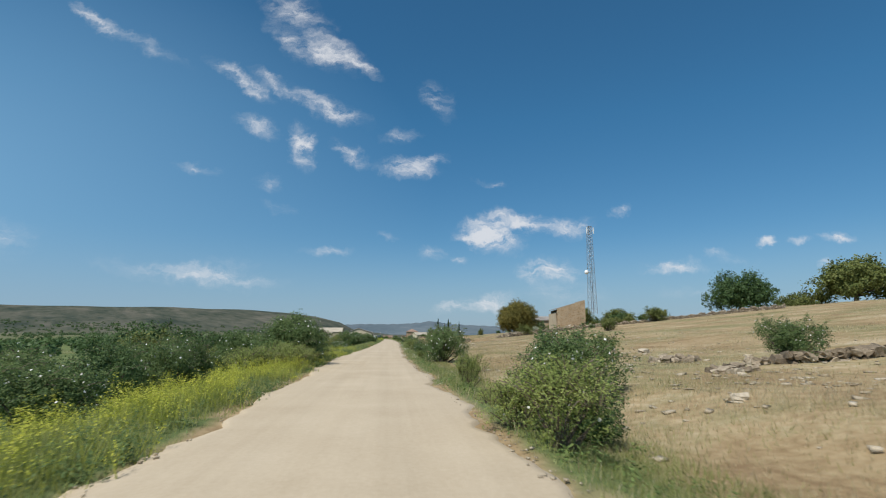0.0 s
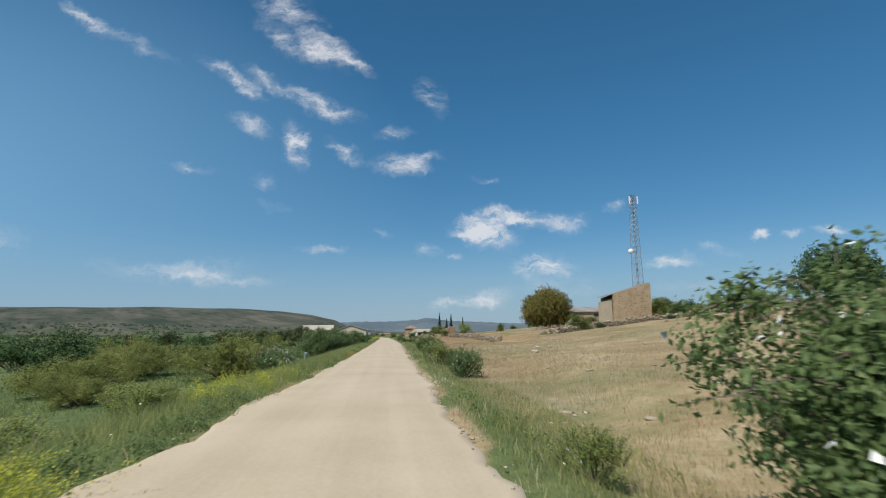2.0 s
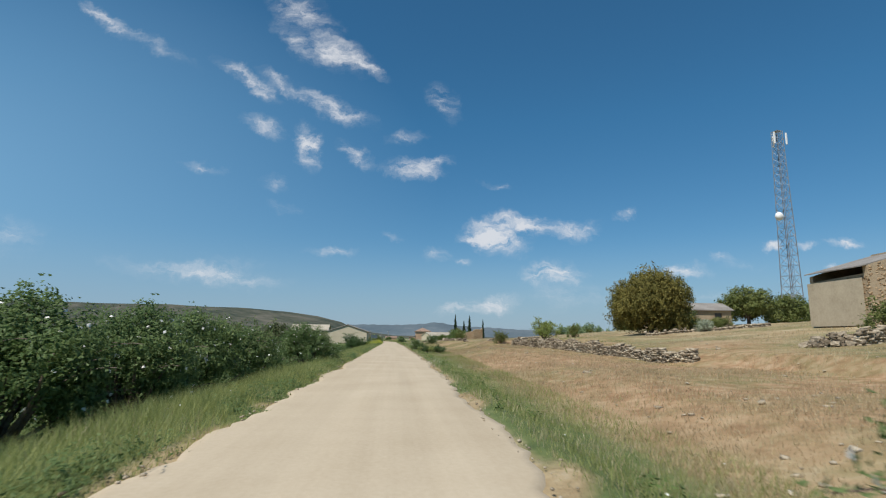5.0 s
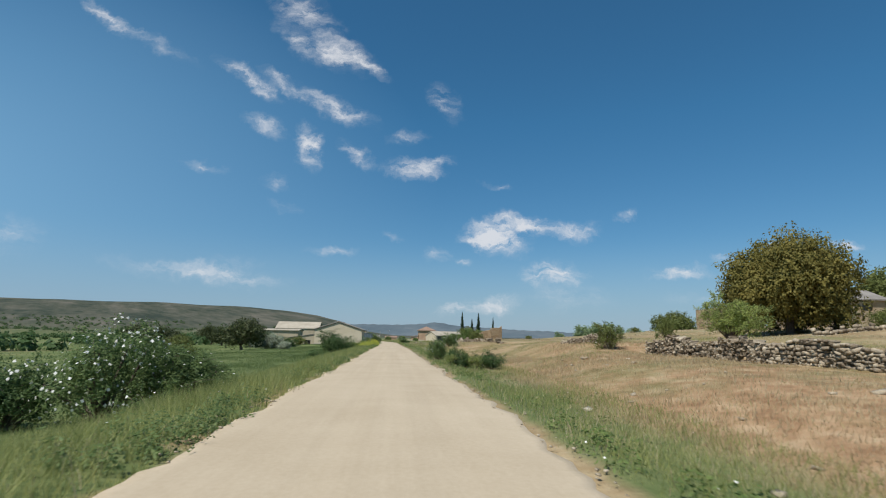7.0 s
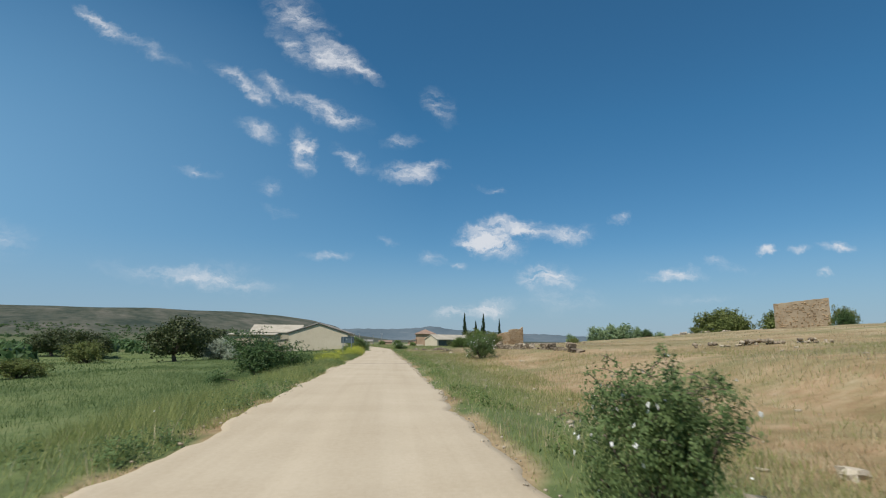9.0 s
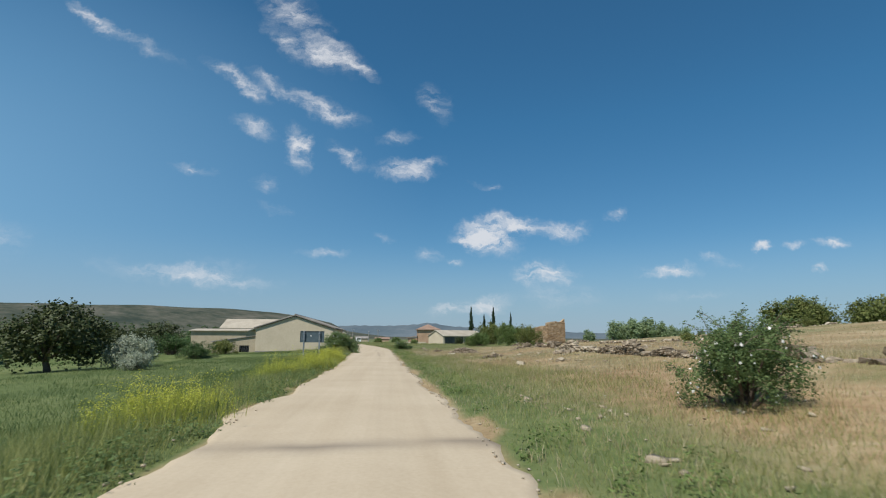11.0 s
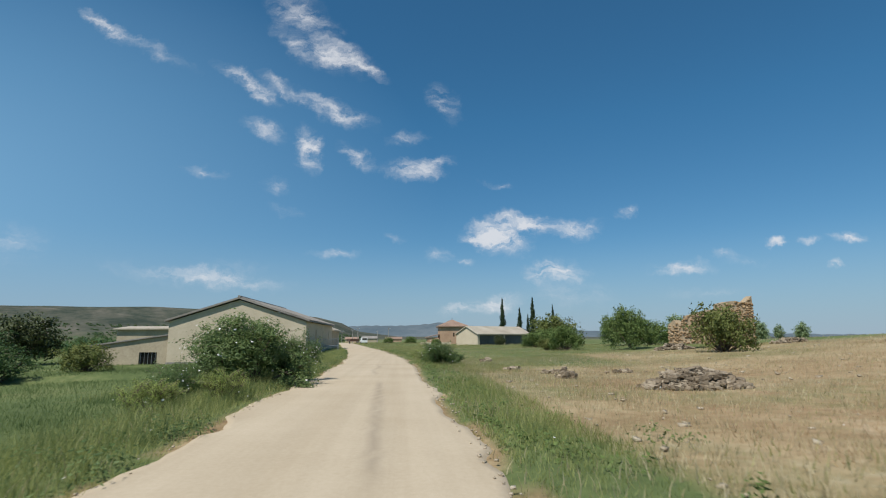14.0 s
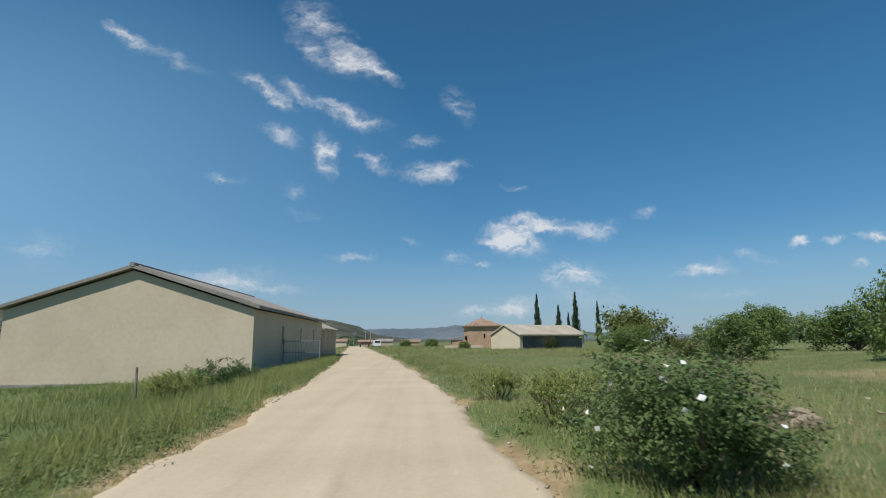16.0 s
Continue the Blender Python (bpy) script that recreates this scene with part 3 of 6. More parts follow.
def make_road():
    ys = np.concatenate([np.arange(-30, 300, 0.35), np.arange(300, 432, 2.0)])
    us = np.concatenate([[-0.02, 0.0, 0.03], np.arange(0.07, 0.95, 0.035), [0.97, 1.0, 1.02]])
    rng = np.random.RandomState(5)
    ragl = 0.14 * waves(ys, 0 * ys, 2.3, 31) + 0.24 * waves(ys, 0 * ys, 9, 32) + rng.normal(0, 0.035, len(ys))
    ragr = 0.12 * waves(ys, 0 * ys, 2.1, 33) + 0.20 * waves(ys, 0 * ys, 8, 34) + rng.normal(0, 0.035, len(ys))
    l, r = road_left(ys) + ragl, road_right(ys) + ragr
    v = []
    for y, a, b in zip(ys, l, r):
        for u in us:
            x = a + (b - a) * u
            z = 0.012 - 0.05 * abs(u - 0.5) + 0.0012 * math.sin(x * 9 + 0.7 * math.sin(y * 0.21))
            z -= 0.012 * math.exp(-((u - 0.36) / 0.06) ** 2) + 0.012 * math.exp(-((u - 0.72) / 0.06) ** 2)
            if u < 0 or u > 1:
                z = -0.14
            v.append((x, y, z))
    me = np_mesh("road", np.array(v), grid_faces(len(us), len(ys)))
    shade_smooth(me)
    vx, vy = np.array(v)[:, 0], np.array(v)[:, 1]
    # One dark band across the road, then two thin lengthwise lines.
    band = np.exp(-((vy - 189.2 - 0.15 * np.sin(vx * 1.3)) / 0.32) ** 2) * (0.55 + 0.35 * waves(vx, vy, 1.7, 51))
    spots = 0.38 * np.exp(-((vx + 0.39 + 0.025 * (vy - 230.6)) / 0.09) ** 2) * smooth(229, 231, vy) * (1 - smooth(241, 244, vy))
    crack = 0.35 * np.exp(-((vx + 1.1 - 0.08 * np.sin(vy * 1.1)) / 0.07) ** 2) * smooth(246, 248, vy) * (1 - smooth(254, 256, vy))
    a = me.attributes.new("dark_mark", "FLOAT", "POINT")
    a.data.foreach_set("value", np.clip(band + spots + crack, 0, 1).astype(np.float32))
    me.materials.append(M_ROAD)
    return tagged(new("road", me), "pale beige unpaved dirt road with faint wheel ruts", "road", kind="structure")


make_road()


# ---- helpers for things ----
def gz(x, y):
    return float(ground_z(x, y))


def thing(name, label, category, at=(0, 0, 0), group="", turn=0.0):
    ob = new(name)
    ob.matrix_basis = pose(*at, 0, 0, turn)
    return tagged(ob, label, category, group)


def part_mesh(name, me, material, parent, label="", kind=""):
    ob = new(name, me)
    if not me.materials:
        me.materials.append(material)
    ob.parent = parent
    return tagged(ob, label, kind=kind)


def part(name, bm, material, parent, label="", smooth_faces=False):
    me = bpy.data.meshes.new(name)
    bm.to_mesh(me)
    bm.free()
    if smooth_faces:
        shade_smooth(me)
    return part_mesh(name, me, material, parent, label)


def box(bm, x0, x1, y0, y1, z0, z1, bevel=0.0):
    made = bmesh.ops.create_cube(bm, size=1.0, matrix=Matrix.Translation(((x0 + x1) / 2, (y0 + y1) / 2, (z0 + z1) / 2)) @ Matrix.Diagonal((x1 - x0, y1 - y0, z1 - z0, 1)))
    if bevel:
        edges = {e for v in made["verts"] for e in v.link_edges}
        bmesh.ops.bevel(bm, geom=list(edges), offset=bevel, segments=1, affect="EDGES")
    return bm


def tube(bm, a, b, r0, r1=None, sides=6):
    a, b = Vector(a), Vector(b)
    turn = (b - a).to_track_quat("Z", "Y").to_matrix().to_4x4()
    bmesh.ops.create_cone(bm, cap_ends=True, segments=sides, radius1=r0, radius2=r0 if r1 is None else r1, depth=(b - a).length, matrix=Matrix.Translation((a + b) / 2) @ turn)
    return bm


def prism(bm, outline, axis_vec):
    """An outline of points, drawn out along a vector."""
    low = [bm.verts.new(p) for p in outline]
    top = [bm.verts.new(Vector(p) + Vector(axis_vec)) for p in outline]
    bm.faces.new(low)
    bm.faces.new(list(reversed(top)))
    for i in range(len(low)):
        j = (i + 1) % len(low)
        bm.faces.new((low[j], low[i], top[i], top[j]))
    bmesh.ops.recalc_face_normals(bm, faces=bm.faces)
    return bm


def wall_with_openings(bm, length, thick, z0, z1, openings=()):
    """A wall along x from 0 to length, y from 0 to thick, with openings (s0, s1, low, high)."""
    s = 0.0
    for a, b, lo, hi in sorted(openings):
        if a > s:
            box(bm, s, a, 0, thick, z0, z1)
        if lo > z0:
            box(bm, a, b, 0, thick, z0, lo)
        if hi < z1:
            box(bm, a, b, 0, thick, hi, z1)
        s = b
    if s < length:
        box(bm, s, length, 0, thick, z0, z1)
    return bm


# ---- plants ----
def leaf_mesh(name, at, out, size, rng, slim=0.55):
    """Leaves as folded diamonds at the points `at`, facing roughly `out`."""
    n = len(at)
    side = np.cross(out, rng.normal(size=(n, 3)))
    side /= np.linalg.norm(side, axis=1, keepdims=True) + 1e-9
    tip = np.cross(side, out)
    tip /= np.linalg.norm(tip, axis=1, keepdims=True) + 1e-9
    s = size * rng.uniform(0.6, 1.35, (n, 1))
    fold = out * s * 0.18
    v = np.stack([at - tip * s * 0.5, at + side * s * slim * 0.5 - fold, at + tip * s * 0.5, at - side * s * slim * 0.5 - fold], 1).reshape(-1, 3)
    i = np.arange(n)[:, None] * 4
    return np_mesh(name, v, np.concatenate([i + np.array([[0, 1, 2]]), i + np.array([[0, 2, 3]])]))


def blob_points(rng, blobs, n, spiky=0.12, sprig=1, spread=0.1):
    """Points and outward directions over the shells of overlapping blobs (centre and half sizes), gathered in sprigs of leaves."""
    c = np.array([b[0] for b in blobs], float)
    h = np.array([b[1] for b in blobs], float)
    w = (h[:, 0] * h[:, 2]) ** 0.9
    m = max(1, n // sprig)
    pick = rng.choice(len(blobs), m, p=w / w.sum())
    d = rng.normal(size=(m, 3))
    d /= np.linalg.norm(d, axis=1, keepdims=True)
    far = np.clip(rng.beta(4, 1.5, (m, 1)) * 1.06 + rng.normal(0, spiky, (m, 1)) * (rng.rand(m, 1) < 0.35), 0.2, 1.45)
    p = c[pick] + d * h[pick] * far
    if sprig > 1:
        k = np.repeat(np.arange(m), sprig)
        along = rng.uniform(-1, 1, (len(k), 1))
        p = p[k] + d[k] * along * spread * 1.3 + rng.normal(0, 1, (len(k), 3)) * spread * (0.95 - 0.5 * np.abs(along))
        d = d[k]
    return p, d


def crown_blobs(rng, w, h, count, low=0.0, flatness=0.8, wild=0.0, skirt=0.25):
    """Blobs that fill an uneven rounded crown w wide and h high over z = low."""
    blobs = []
    for i in range(count):
        a = i * 2.399 + rng.uniform(-0.3, 0.3)
        dz = 1 - 1.72 * (i + 0.5) / count
        dr = math.sqrt(max(0.0, 1 - dz * dz * (1.0 if dz > 0 else skirt)))
        inner = 0.45 if i % 5 == 4 else 1.0
        s = w * rng.uniform(0.15 - wild * 0.12, 0.225)
        sz = min(s * flatness * 1.1, h * 0.30)
        k = inner * rng.uniform(0.86 - wild, 1.10 + wild * 0.7)
        c = ((w * 0.5 - s * 0.92) * dr * math.cos(a) * k, (w * 0.5 - s * 0.92) * dr * math.sin(a) * k, low + h * 0.46 + (h * 0.54 - sz * 0.9) * dz * k)
        blobs.append((c, (s, s, sz)))
    return blobs


def limbs(bm, rng, foot_z, blobs, r0):
    for (c, h) in blobs:
        base = Vector((rng.normal(0, r0 * 0.8), rng.normal(0, r0 * 0.8), foot_z))
        mid = base.lerp(Vector(c), 0.5) + Vector((rng.normal(0, 0.1), rng.normal(0, 0.1), 0.05)) * h[0]
        tube(bm, base, mid, r0, r0 * 0.65, 5)
        tube(bm, mid, Vector(c), r0 * 0.65, r0 * 0.3, 5)
    return bm


def shrub(name, label, category, w, h, leaves, leaf, material, seed, blooms=0, count=13, spiky=0.07, group="", stem=None, shoots=34, reach=1.0, rise=0.25):
    """A shrub at the origin: stems, foliage and, on some, white blooms."""
    rng = np.random.RandomState(seed)
    ob = thing(name, label, category, group=group)
    blobs = crown_blobs(rng, w, h, count + 8, 0.0, 0.85, 0.42)
    bm = limbs(bmesh.new(), rng, -0.15, blobs, stem or 0.018 * max(w, 1.0))
    p, d = blob_points(rng, blobs, leaves, spiky, 12, leaf * 1.15)
    sp, sd = [], []
    for _ in range(shoots):
        c, s = blobs[rng.randint(len(blobs))]
        a = rng.uniform(0, 6.283)
        way = Vector((math.cos(a) * 0.75, math.sin(a) * 0.75, rng.uniform(rise, rise * 2 + 0.6))).normalized()
        length = h * reach * rng.uniform(0.18, 0.42)
        start = Vector(c) + Vector((way.x * s[0], way.y * s[1], way.z * s[2])) * 0.75
        last = start
        for k in range(1, 5):
            f = k / 4
            spot = start + way * (length * f) - Vector((0, 0, 0.35 * length * f * f))
            tube(bm, last, spot, 0.009, 0.006, 3)
            last = spot
            for _ in range(9):
                sp.append(np.array(spot) + rng.normal(0, leaf * 0.75, 3)), sd.append(rng.normal(size=3) * 0.6 + np.array([way.x, way.y, 0.7]))
    tagged(part("branchwork", bm, M_BARK, ob, "thin brown branching stems"), kind="stuff")
    if sp:
        sd = np.array(sd)
        p, d = np.concatenate([p, np.array(sp)]), np.concatenate([d, sd / np.linalg.norm(sd, axis=1, keepdims=True)])
    leaves = len(p)
    p[:, 2] = np.where(p[:, 2] < 0.02, rng.uniform(0.02, 0.25, leaves) * h, p[:, 2])
    out = d + rng.normal(0, 0.45, d.shape) + np.array([0, 0, 0.25])
    out /= np.linalg.norm(out, axis=1, keepdims=True)
    me = leaf_mesh("foliage", p, out, leaf, rng)
    part_mesh("foliage", me, material, ob)
    if blooms:
        q, e = blob_points(rng, blobs, blooms * 3, 0.02)
        outer = np.linalg.norm((q - np.array([0, 0, 0.4 * h])) / np.array([w * 0.5, w * 0.5, h * 0.55]), axis=1)
        keep = np.argsort(-(outer + rng.uniform(0, 0.35, len(q)) + 0.15 * e[:, 2]))[:blooms]
        q = q[keep] + e[keep] * 0.10
        nrm = e[keep] + rng.normal(0, 0.3, (blooms, 3))
        nrm /= np.linalg.norm(nrm, axis=1, keepdims=True)
        me = leaf_mesh("blossom", np.repeat(q, 2, 0), np.repeat(nrm, 2, 0), 0.07, rng, 0.9)
        part_mesh("blossom", me, M_PETAL, ob, "small white dog rose blossoms", "stuff")
    return ob


def set_at(ob, x, y, size=1.0, tall=None, turn=0.0, sink=0.06):
    """Stand the prototype itself at its first place."""
    ob.matrix_basis = pose(x, y, gz(x, y) - sink, 0, 0, turn)
    ob.scale = (size, size, tall or size)


def again(ob, x, y, size=1.0, tall=None, turn=0.0, sink=0.06):
    """A further copy of a plant, at its own place and size."""
    c = copy_thing(ob, pose(x, y, gz(x, y) - sink, 0, 0, turn))
    c.scale = (size, size, tall or size)
    return c


ROSE = "green dog rose bush with white blossoms on the grassy verge"
rose = shrub("rose_bush", ROSE, "bush", 3.0, 2.1, 17500, 0.066, M_LEAF_MID, 1, 80, group="verge bushes", shoots=64)
set_at(rose, 5.3, 16.4, 1.28, 1.14)
rose_tall = shrub("rose_bush", "tall green dog rose bush with white blossoms on the verge", "bush", 3.4, 2.9, 22000, 0.083, M_LEAF_MID, 2, 90, 15, group="verge bushes", shoots=18)
set_at(rose_tall, -5.4, 29.2, 1.25, 1.06)
again(rose_tall, -5.3, 34.2, 0.85, 0.85, 70)
again(rose_tall, -8.2, 31.6, 1.1, 1.0, 170)
rose_full = shrub("rose_bush", "spreading rose bush covered in white blossoms on the verge", "bush", 3.4, 2.2, 13000, 0.072, M_LEAF_MID, 8, 320, 14, group="verge bushes", shoots=12)
set_at(rose_full, -7.7, 137.4, 1.1, 1.2)
dark = shrub("bush", "dense dark green bush on the grassy verge", "bush", 2.9, 2.2, 13000, 0.082, M_LEAF_DARK, 3, 0, 15, group="verge bushes")
set_at(dark, -9.4, 19.0, 0.95, 1.1, 15)
again(rose, 3.85, 40.6, 1.35, 1.42, 20)
dark_far = shrub("bush", "dense dark green bush out in the fields", "bush", 2.9, 2.2, 4600, 0.12, M_LEAF_DARK, 33, 0, 15, group="field bushes")
set_at(dark_far, -33.8, 137.0, 1.9, 1.6, 60)
small = shrub("bush", "small dark green bush among the verge grass", "bush", 1.5, 1.2, 5200, 0.055, M_LEAF_DARK, 4, 0, 9, 0.10, group="verge bushes")
set_at(small, 3.5, 9.4, 0.85, 0.9)
broom = shrub("broom_bush", "feathery light green broom bush in the verge grass", "bush", 1.7, 1.15, 2000, 0.046, M_BROOM, 9, 4, 10, 0.2, group="verge bushes", shoots=200, reach=1.7, rise=0.9)
set_at(broom, 2.3, 7.3, 0.85, 0.9)
again(broom, 2.1, 8.8, 0.7, 0.6, 250)
again(broom, 3.0, 9.3, 0.95, 1.0, 140)
olive = shrub("bush", "olive green rounded bush in the green field", "bush", 4.2, 2.6, 4000, 0.185, M_LEAF_OLIVE, 5, 0, 15, group="field bushes")
set_at(olive, -42.0, 232.6, 1.3, 1.2, 30)
golden = shrub("bush", "dense golden olive-green bush beside the road", "bush", 4.4, 2.6, 20000, 0.082, M_LEAF_GOLD, 35, 0, 17, 0.06, group="verge bushes", shoots=26, rise=0.3)
set_at(golden, -9.4, 71.0, 1.4, 1.12)
field = shrub("bush", "grey-green bush standing in the dry field", "bush", 2.2, 1.5, 3200, 0.085, M_LEAF_OLIVE, 6, 6, 9, 0.10, group="field bushes")
set_at(field, 13.0, 43.8, 1.0, 1.0)
silver = shrub("silver_bush", "silvery grey-green bush in the low field", "bush", 5.0, 3.0, 4200, 0.22, M_LEAF_SILVER, 7, 0, 15, group="field bushes")
set_at(silver, -25.5, 238.5, 1.0, 1.1)

# bushes beside the road, along the drive
again(broom, 2.5, 17.2, 0.6, 0.85, 40)
again(broom, 2.5, 44.0, 0.5, 0.55, 90)
again(field, 14.1, 34.6, 0.9, 0.85, 70)
again(rose, 16.3, 20.6, 0.85, 0.95, 70)
again(broom, 2.95, 70.2, 0.9, 1.1, 130)
again(rose, 3.35, 62.4, 0.66, 0.74, 30)
again(broom, 3.8, 71.2, 0.9, 0.85, 210)
again(broom, 4.6, 72.4, 0.7, 0.6, 80)
again(rose, 3.8, 92.6, 1.05, 1.02, 60)
again(field, 35.6, 85.7, 1.45, 1.5, 10)
again(olive, 30.8, 121.2, 0.8, 0.95, 100)
again(small, 34.2, 121.6, 1.2, 0.9, 20)
again(small, 4.85, 150.0, 1.1, 0.85, 80)
again(small, 3.05, 150.9, 0.66, 0.95, 10)
again(small, 3.65, 150.3, 0.66, 0.84, 170)
again(broom, 4.1, 149.9, 0.55, 0.6, 60)
again(broom, 2.9, 150.2, 0.4, 0.5, 200)
again(rose, 2.75, 156.6, 0.5, 0.72, 200)
again(field, 12.2, 152.0, 0.78, 1.0, 140)
wall_bush = shrub("bush", "yellow-green spreading bush behind the stone wall", "bush", 3.6, 2.2, 9000, 0.09, M_BROOM, 34, 0, 14, 0.1, group="field bushes", shoots=130, rise=0.8)
set_at(wall_bush, 15.6, 145.8, 0.82, 0.8, 50, -0.2)
again(rose, 7.05, 190.9, 0.8, 0.92, 310)
again(rose, 2.25, 254.2, 0.78, 0.70, 150)
again(broom, 1.9, 258.0, 0.7, 0.7, 20)
again(broom, 1.6, 262.0, 0.7, 0.6, 120)
again(small, 3.4, 256.0, 0.9, 0.6, 220)
again(broom, 3.2, 260.0, 0.8, 0.6, 80)
again(rose_tall, -8.6, 103.5, 1.35, 1.32, 40)
again(rose_tall, -6.6, 110.0, 1.1, 1.15, 240)
again(rose_tall, -7.4, 106.6, 1.2, 1.22, 10)
again(rose, -9.6, 107.5, 1.3, 1.35, 80)
again(rose, -5.9, 113.4, 1.15, 1.35, 160)
again(rose_tall, -4.9, 121.8, 1.1, 0.92, 120)
again(rose_tall, -5.8, 137.2, 0.86, 0.6, 120)
again(dark, -9.8, 136.6, 0.8, 0.8, 40)
again(dark, -6.7, 183.2, 1.6, 1.2, 60)
again(rose_tall, -5.0, 242.2, 1.18, 0.9, 200)
again(rose, -4.0, 244.0, 0.7, 0.9, 110)
again(rose, -6.6, 240.6, 0.8, 0.7, 10)
again(broom, -4.4, 237.6, 0.7, 0.6, 40)
again(broom, -5.4, 236.4, 0.8, 0.6, 190)
again(small, -3.95, 37.6, 0.42, 0.35, 15)
again(small, -6.9, 254.6, 1.1, 0.75, 40)
again(small, -5.2, 249.4, 0.9, 0.5, 90)
again(broom, -6.6, 250.4, 0.9, 0.6, 300)
again(broom, -4.7, 251.6, 0.5, 0.45, 30)
again(small, -8.4, 258.8, 1.2, 0.7, 140)
again(broom, -6.2, 252.6, 0.7, 0.55, 140)
again(broom, -4.3, 23.9, 0.9, 0.85, 40)
again(broom, -4.8, 25.6, 1.0, 0.95, 140)
again(broom, -5.3, 22.2, 1.0, 0.9, 220)
again(broom, -6.2, 24.6, 1.1, 1.0, 300)
again(broom, -4.1, 26.6, 0.7, 0.7, 80)
again(broom, -5.2, 43.5, 0.8, 0.6, 10)
again(broom, -6.6, 46.5, 1.0, 0.7, 60)
again(broom, -5.6, 50.0, 0.8, 0.6, 160)
again(broom, -7.0, 54.0, 1.0, 0.75, 260)
again(broom, -7.6, 256.8, 0.9, 0.6, 240)
again(broom, -6.6, 263.5, 0.9, 0.7, 0)
again(small, -7.0, 267.0, 1.1, 0.9, 70)
again(small, -7.4, 271.5, 1.0, 0.8, 150)
# thicket left of the first stretch
again(rose, -10.5, 23.5, 1.06, 1.25, 75)
again(rose, -9.6, 27.5, 1.01, 1.3, 190)
again(olive, -13.0, 30.0, 0.90, 1.1, 280)
again(rose, -8.0, 33.5, 0.95, 1.3, 33)
again(rose, -13.5, 21.0, 1.01, 1.2, 64)
again(golden, -12.4, 45.0, 0.84, 0.72, 120)
again(golden, -15.5, 50.5, 1.06, 0.8, 20)
again(golden, -12.4, 60.5, 0.7, 0.55, 240)
again(golden, -15.6, 66.0, 1.12, 0.8, 330)
again(golden, -17.4, 74.0, 1.01, 0.95, 77)
again(rose_full, -6.6, 68.5, 0.9, 0.74, 99)
again(dark, -15.5, 57.0, 1.2, 0.70, 18)
again(golden, -17.5, 78.0, 1.34, 1.15, 200)
again(rose, -8.3, 14.2, 0.95, 0.95, 140)
again(rose, -8.6, 23.0, 0.9, 1.15, 200)
again(dark_far, -14.6, 35.0, 1.3, 1.5, 20)
again(dark_far, -19.0, 41.0, 1.6, 1.6, 120)
again(dark_far, -21.0, 60.0, 1.8, 1.5, 220)
again(dark_far, -25.0, 82.0, 1.9, 1.5, 20)
again(dark_far, -31.0, 70.0, 1.9, 1.6, 80)
again(dark_far, -37.0, 96.0, 2.0, 1.6, 180)
again(dark_far, -30.0, 104.0, 1.3, 1.0, 0)
again(dark_far, -44.0, 122.0, 2.2, 1.7, 45)
# bushes in the low green field
again(olive, -25.6, 132.7, 0.7, 0.65, 10)
again(dark_far, -28.5, 118.0, 1.5, 1.1, 90)
again(dark_far, -37.6, 199.0, 1.8, 1.4, 80)
again(olive, -27.5, 196.0, 1.0, 0.6, 140)
again(silver, -32.5, 256.0, 0.9, 0.8, 100)
again(silver, -21.5, 231.0, 0.55, 0.55, 10)
again(dark_far, -27.0, 262.0, 1.5, 1.1, 0)
again(dark_far, -33.0, 270.0, 1.9, 1.5, 200)
again(olive, -25.5, 270.5, 1.0, 0.9, 40)
# shrubs on the crest of the dry field and round the ruins
again(field, 52.0, 123.5, 1.5, 1.3, 20)
again(olive, 55.0, 126.5, 0.7, 0.8, 20)
again(olive, 58.5, 127.5, 0.8, 0.75, 120)
again(olive, 62.0, 121.0, 1.3, 1.3, 130)
again(dark_far, 62.0, 146.0, 1.5, 1.3, 0)
again(dark_far, 66.0, 149.0, 1.7, 1.5, 70)
again(olive, 78.0, 150.0, 1.4, 1.3, 10)
again(dark_far, 73.0, 150.0, 1.4, 1.0, 10)
again(small, 41.0, 124.5, 1.2, 0.8, 0)
again(small, 47.0, 122.0, 1.0, 0.7, 50)
again(dark_far, 46.5, 180.5, 1.7, 1.7, 10)
again(dark_far, 51.0, 180.0, 1.5, 1.5, 100)
again(olive, 48.0, 170.0, 0.75, 0.7, 0)
again(olive, 30.4, 180.0, 0.5, 0.95, 200)
again(olive, 54.0, 176.0, 1.0, 0.8, 300)
again(silver, 45.5, 166.0, 0.5, 0.6, 0)
again(olive, 81.0, 240.0, 1.0, 1.6, 100)
again(dark_far, 93.0, 238.0, 2.7, 2.5, 10)
again(olive, 26.0, 225.0, 0.35, 0.35, 10)
again(dark_far, 78.0, 237.0, 1.3, 1.4, 10)
again(olive, 60.0, 252.0, 0.6, 0.55, 10)
again(dark_far, 52.0, 256.0, 0.9, 0.8, 190)
again(olive, 20.3, 256.2, 0.86, 1.15, 55)


